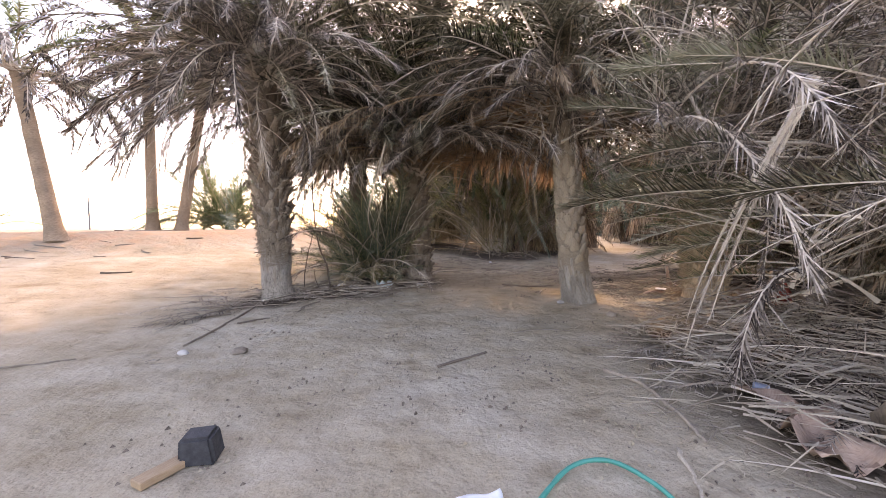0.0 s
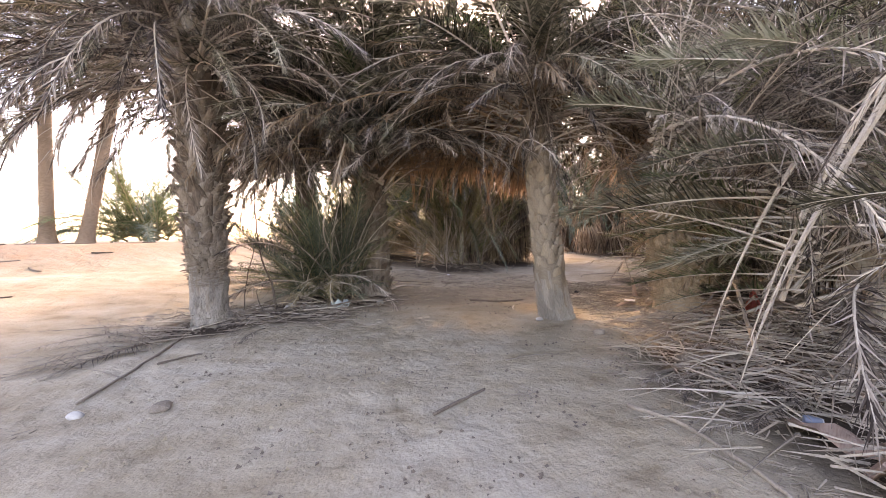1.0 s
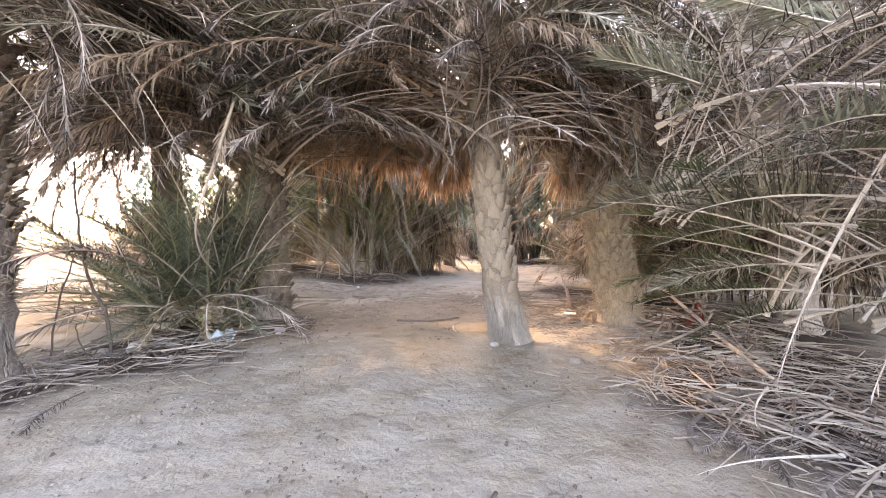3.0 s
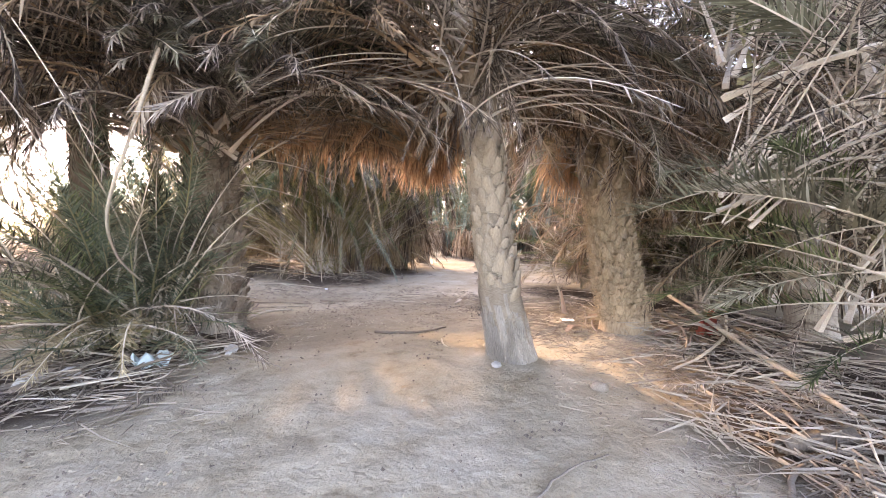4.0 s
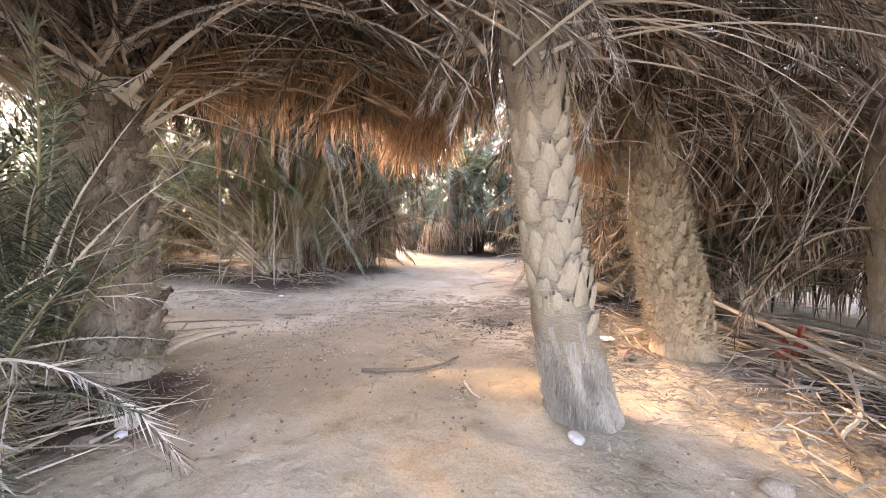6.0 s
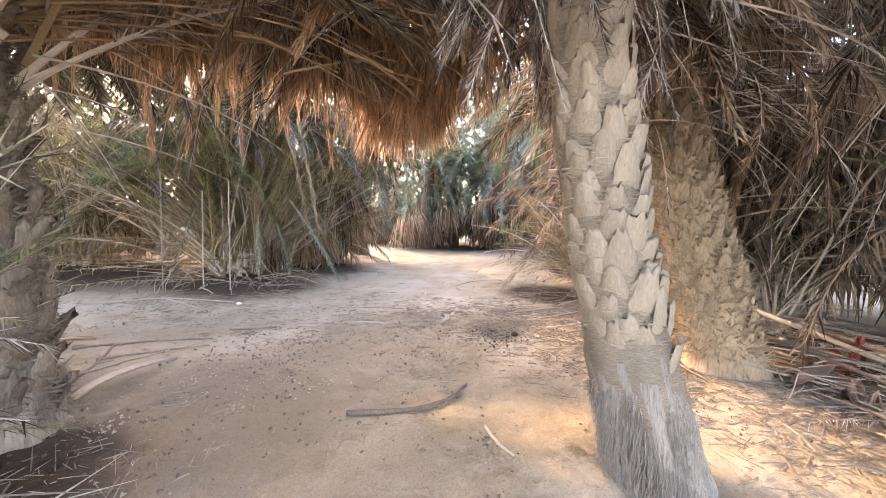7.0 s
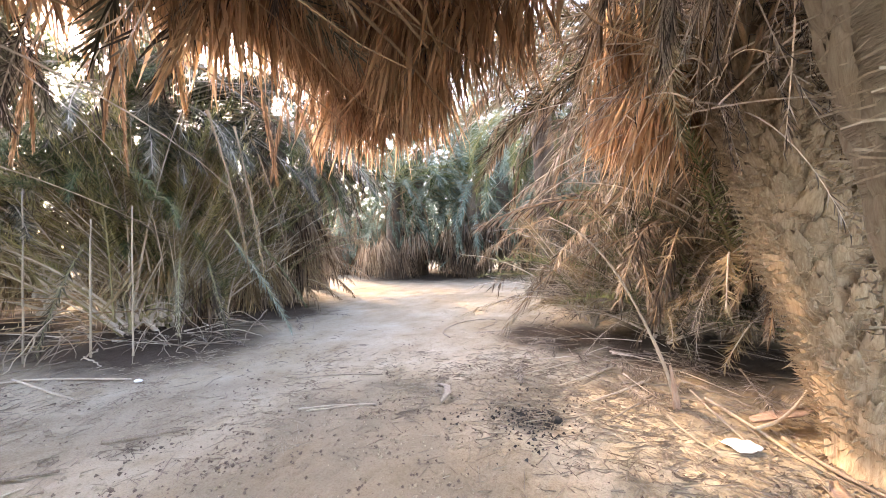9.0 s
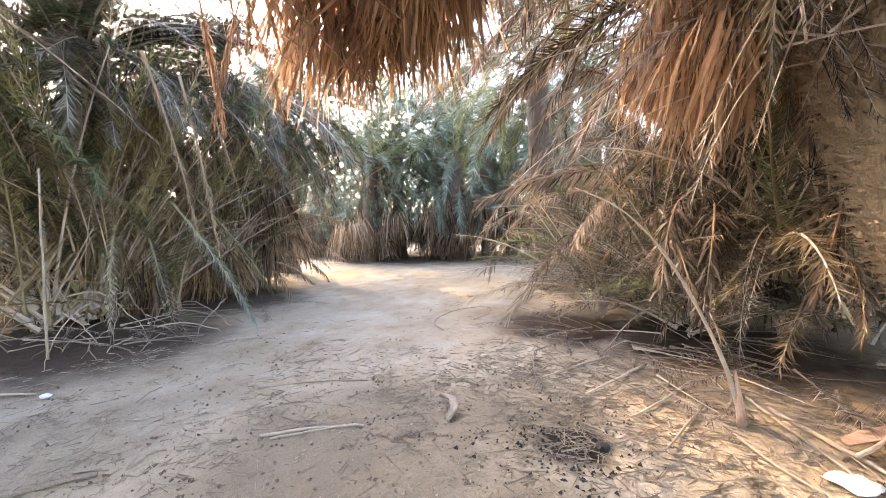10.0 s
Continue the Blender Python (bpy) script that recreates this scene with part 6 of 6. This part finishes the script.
# strap of sheath that hangs from the thick palm's fronds
bm_pts = [(-0.9, 7.95, 2.95), (-1.1, 8.1, 2.3), (-1.32, 8.39, 1.65), (-1.33, 8.8, 1.25), (-1.2, 9.15, 0.97)]
strap = bar("hanging_strap", bm_pts, 0.018, STICK_PALE, "", "", taper=0.5, wobble=0.0)
strap.location -= T1.location
strap.parent = T1
tagged(strap, "long pale strap of dead sheath")

# a young shoot by the sunlit trunk
sprout = tagged(new("palm_sprout"), "young dusty green palm sprout in litter", "palm sprout")
sprout.location = rest(7.3, 7.75)
bpy.context.view_layer.update()
spread(sprout, F_SHOOT, rest(7.3, 7.75, 0.15), 12, random.Random(5), (52, 86), "shoot", size=(0.5, 0.75), jitter=0.05)
for k in range(9):
    q = k * 2.4
    lean = Vector((math.cos(q), math.sin(q), 0))
    c = rest(7.3, 7.75, -0.03)
    v, f = tube([c + lean * 0.05 - sprout.location, c + lean * 0.07 + Vector((0, 0, 0.3)) - sprout.location, c + lean * 0.16 + Vector((0, 0, 0.75)) - sprout.location], [0.04, 0.03, 0.012], 6)
    ob = new("stem", mesh_of("stem", v, f, (STICK_PALE,), smooth=True))
    ob.parent = sprout


def scatter(name, label, count, places, seed, mtl, kind):
    """Countless small bits lying on the ground, in one mesh."""
    rng = random.Random(seed)
    verts, faces = [], []
    heap = 0
    for _ in range(count):
        cx, cy, rx, ry, w = rng.choices(places, [p[4] for p in places])[0]
        if heap <= 0:
            hx, hy, heap = cx + rng.uniform(-rx, rx), cy + rng.uniform(-ry, ry), rng.choice((1, 1, 2, 6, 14, 26))
            wide = rng.uniform(0.05, 0.28)
        heap -= 1
        x, y = hx + rng.gauss(0, wide), hy + rng.gauss(0, wide)
        z = ground_z(x, y)
        b = len(verts)
        if kind in ("twig", "rib"):
            q, ln, r = rng.uniform(0, 6.283), rng.uniform(0.03, 0.16) * rng.choice((1, 1, 2)), rng.uniform(0.0015, 0.004)
            if kind == "rib":
                q, ln, r, z = rng.gauss(3.6, 1.5), rng.uniform(0.12, 0.65), rng.uniform(0.003, 0.007), z + 0.22 * rng.random() ** 2
            dx, dy, up = math.cos(q) * ln, math.sin(q) * ln, rng.uniform(0, 0.02) if kind == "twig" else rng.gauss(0, 0.05)
            nx, ny = -math.sin(q) * r, math.cos(q) * r
            bend = rng.gauss(0, 0.12) * ln
            verts += [(x - nx, y - ny, z), (x + nx, y + ny, z), (x, y, z + 2 * r + 0.002),
                      (x + dx / 2 - nx + ny * bend / r, y + dy / 2 - ny - nx * bend / r, z + up * 0.6), (x + dx / 2 + nx + ny * bend / r, y + dy / 2 + ny - nx * bend / r, z + up * 0.6), (x + dx / 2 + ny * bend / r, y + dy / 2 - nx * bend / r, z + 2 * r + up * 0.6),
                      (x + dx, y + dy, z + up + r)]
            faces += [(b, b + 1, b + 4, b + 3), (b + 1, b + 2, b + 5, b + 4), (b + 2, b, b + 3, b + 5), (b + 3, b + 4, b + 6), (b + 4, b + 5, b + 6), (b + 5, b + 3, b + 6)]
        else:
            r = rng.uniform(0.3, 1.0) ** 3 * 0.022
            verts += [(x + r * rng.uniform(0.6, 1.3), y, z), (x - r * 0.6, y + r * rng.uniform(0.6, 1.2), z), (x - r * 0.6, y - r * rng.uniform(0.6, 1.2), z), (x + rng.gauss(0, r * 0.3), y, z + r * rng.uniform(0.5, 1.3)), (x, y, z - r)]
            faces += [(b, b + 1, b + 3), (b + 1, b + 2, b + 3), (b + 2, b, b + 3), (b + 1, b, b + 4), (b + 2, b + 1, b + 4), (b, b + 2, b + 4)]
    return tagged(new(name, mesh_of(name, verts, faces, (mtl,))), label, "litter", kind="stuff")


EDGES = [(-2.4, 8.7, 1.9, 1.0, 3), (-1.0, 9.9, 1.0, 0.7, 2), (2.2, 4.0, 0.7, 1.6, 3), (3.8, 5.4, 1.5, 1.2, 3), (5.2, 7.2, 1.6, 1.0, 3), (4.9, 9.0, 1.3, 1.0, 4), (6.0, 10.6, 1.3, 1.2, 4), (4.4, 10.6, 1.3, 1.0, 3), (3.0, 12.0, 2.6, 1.6, 5), (1.2, 11.0, 2.0, 1.6, 4), (2.5, 14.6, 2.6, 0.8, 4), (6.5, 13.5, 2.4, 1.6, 2), (1.0, 6.5, 3.0, 3.0, 0.25), (-1.5, 4.5, 3.0, 2.8, 0.25)]
STRAW_BIT = fibre_material("straw_bit", [(0.2, (0.20, 0.165, 0.125)), (0.5, (0.33, 0.28, 0.22)), (0.8, (0.46, 0.40, 0.32))], (9, 9, 9), 0.003, vary=0.0)
STRAWY = [(4.3, 7.6, 0.9, 0.7, 8), (3.8, 6.6, 0.7, 0.8, 5), (4.9, 10.0, 1.0, 0.9, 9), (5.3, 11.2, 1.1, 0.9, 7), (3.2, 12.6, 1.6, 1.2, 8), (4.2, 8.6, 0.9, 0.7, 5), (1.6, 14.6, 1.6, 0.8, 5)]
scatter("twig_litter", "scattered straw, twigs and leaflet bits", 6200, EDGES + STRAWY, 401, STRAW_BIT, "twig")
scatter("dark_twig_litter", "scattered dark twigs and leaflet bits", 5600, EDGES + STRAWY, 402, STICK, "twig")
scatter("grit", "scattered dark crumbs and droppings", 7400, EDGES + [(0.0, 5.0, 2.5, 3.2, 15), (0.9, 10.6, 2.2, 1.9, 14), (3.2, 11.6, 1.6, 1.4, 8)], 403, STICK_DARK, "crumb")
scatter("rib_litter", "loose layer of pale thin ribs and leaflets", 1150, [(3.3, 4.4, 0.9, 1.3, 4), (4.4, 5.6, 1.2, 1.0, 3), (5.9, 6.8, 1.3, 0.9, 2), (-2.3, 8.9, 1.3, 0.5, 1.2), (2.6, 3.2, 0.6, 0.9, 2)], 406, STICK_PALE, "rib")
scatter("dark_rib_litter", "loose layer of brown ribs and leaflets", 800, [(3.3, 4.4, 0.9, 1.3, 4), (4.4, 5.6, 1.2, 1.0, 3), (-2.3, 8.9, 1.5, 0.6, 3), (-1.2, 10.0, 0.9, 0.5, 2)], 407, STICK, "rib")
scatter("sand_crumb", "scattered crumbs of trodden sand", 5200, [(0.0, 4.5, 3.2, 3.2, 5), (-2.5, 5.5, 2.0, 2.5, 2), (1.2, 9.0, 2.6, 2.2, 4), (2.6, 12.2, 2.6, 1.8, 3)], 405, SAND, "crumb")
scatter("charcoal", "black charcoal bits of an old fire", 900, [(4.3, 10.3, 0.3, 0.26, 3), (4.25, 10.5, 0.8, 0.7, 1.3)], 404, CHAR, "crumb")
stone(4.36, 10.12, 0.05, 0.8, CHAR, "lump of burnt wood at the ash", "burnt_lump", "charcoal", 33, group="")

# ---- wires and posts beyond the mound ----
WIRE = stone_material("wire", (0.10, 0.10, 0.11), (0.16, 0.16, 0.17))
bar("cable", [(-13.2, 13.8, 5.0), (-12.8, 16.0, 5.55), (-12.5, 18.2, 6.35)], 0.012, WIRE, "thin cable slung between tall palms", "cable", taper=1.0, wobble=0.0, sides=4)
bar("cable", [(-13.2, 13.8, 4.9), (-15.0, 22.0, 4.6), (-18.0, 32.0, 5.2)], 0.014, WIRE, "thin sagging cable beyond the palms", "cable", taper=1.0, wobble=0.0, sides=4)
for x, y, h in ((-38.0, 44.5, 3.6), (-62.0, 56.0, 4.5)):
    bar("post", [(x, y, ground_z(x, y) - 0.2), (x, y, ground_z(x, y) + h)], 0.08, WIRE, "thin grey post on the far sand", "post", "far posts", taper=0.8, wobble=0.0)
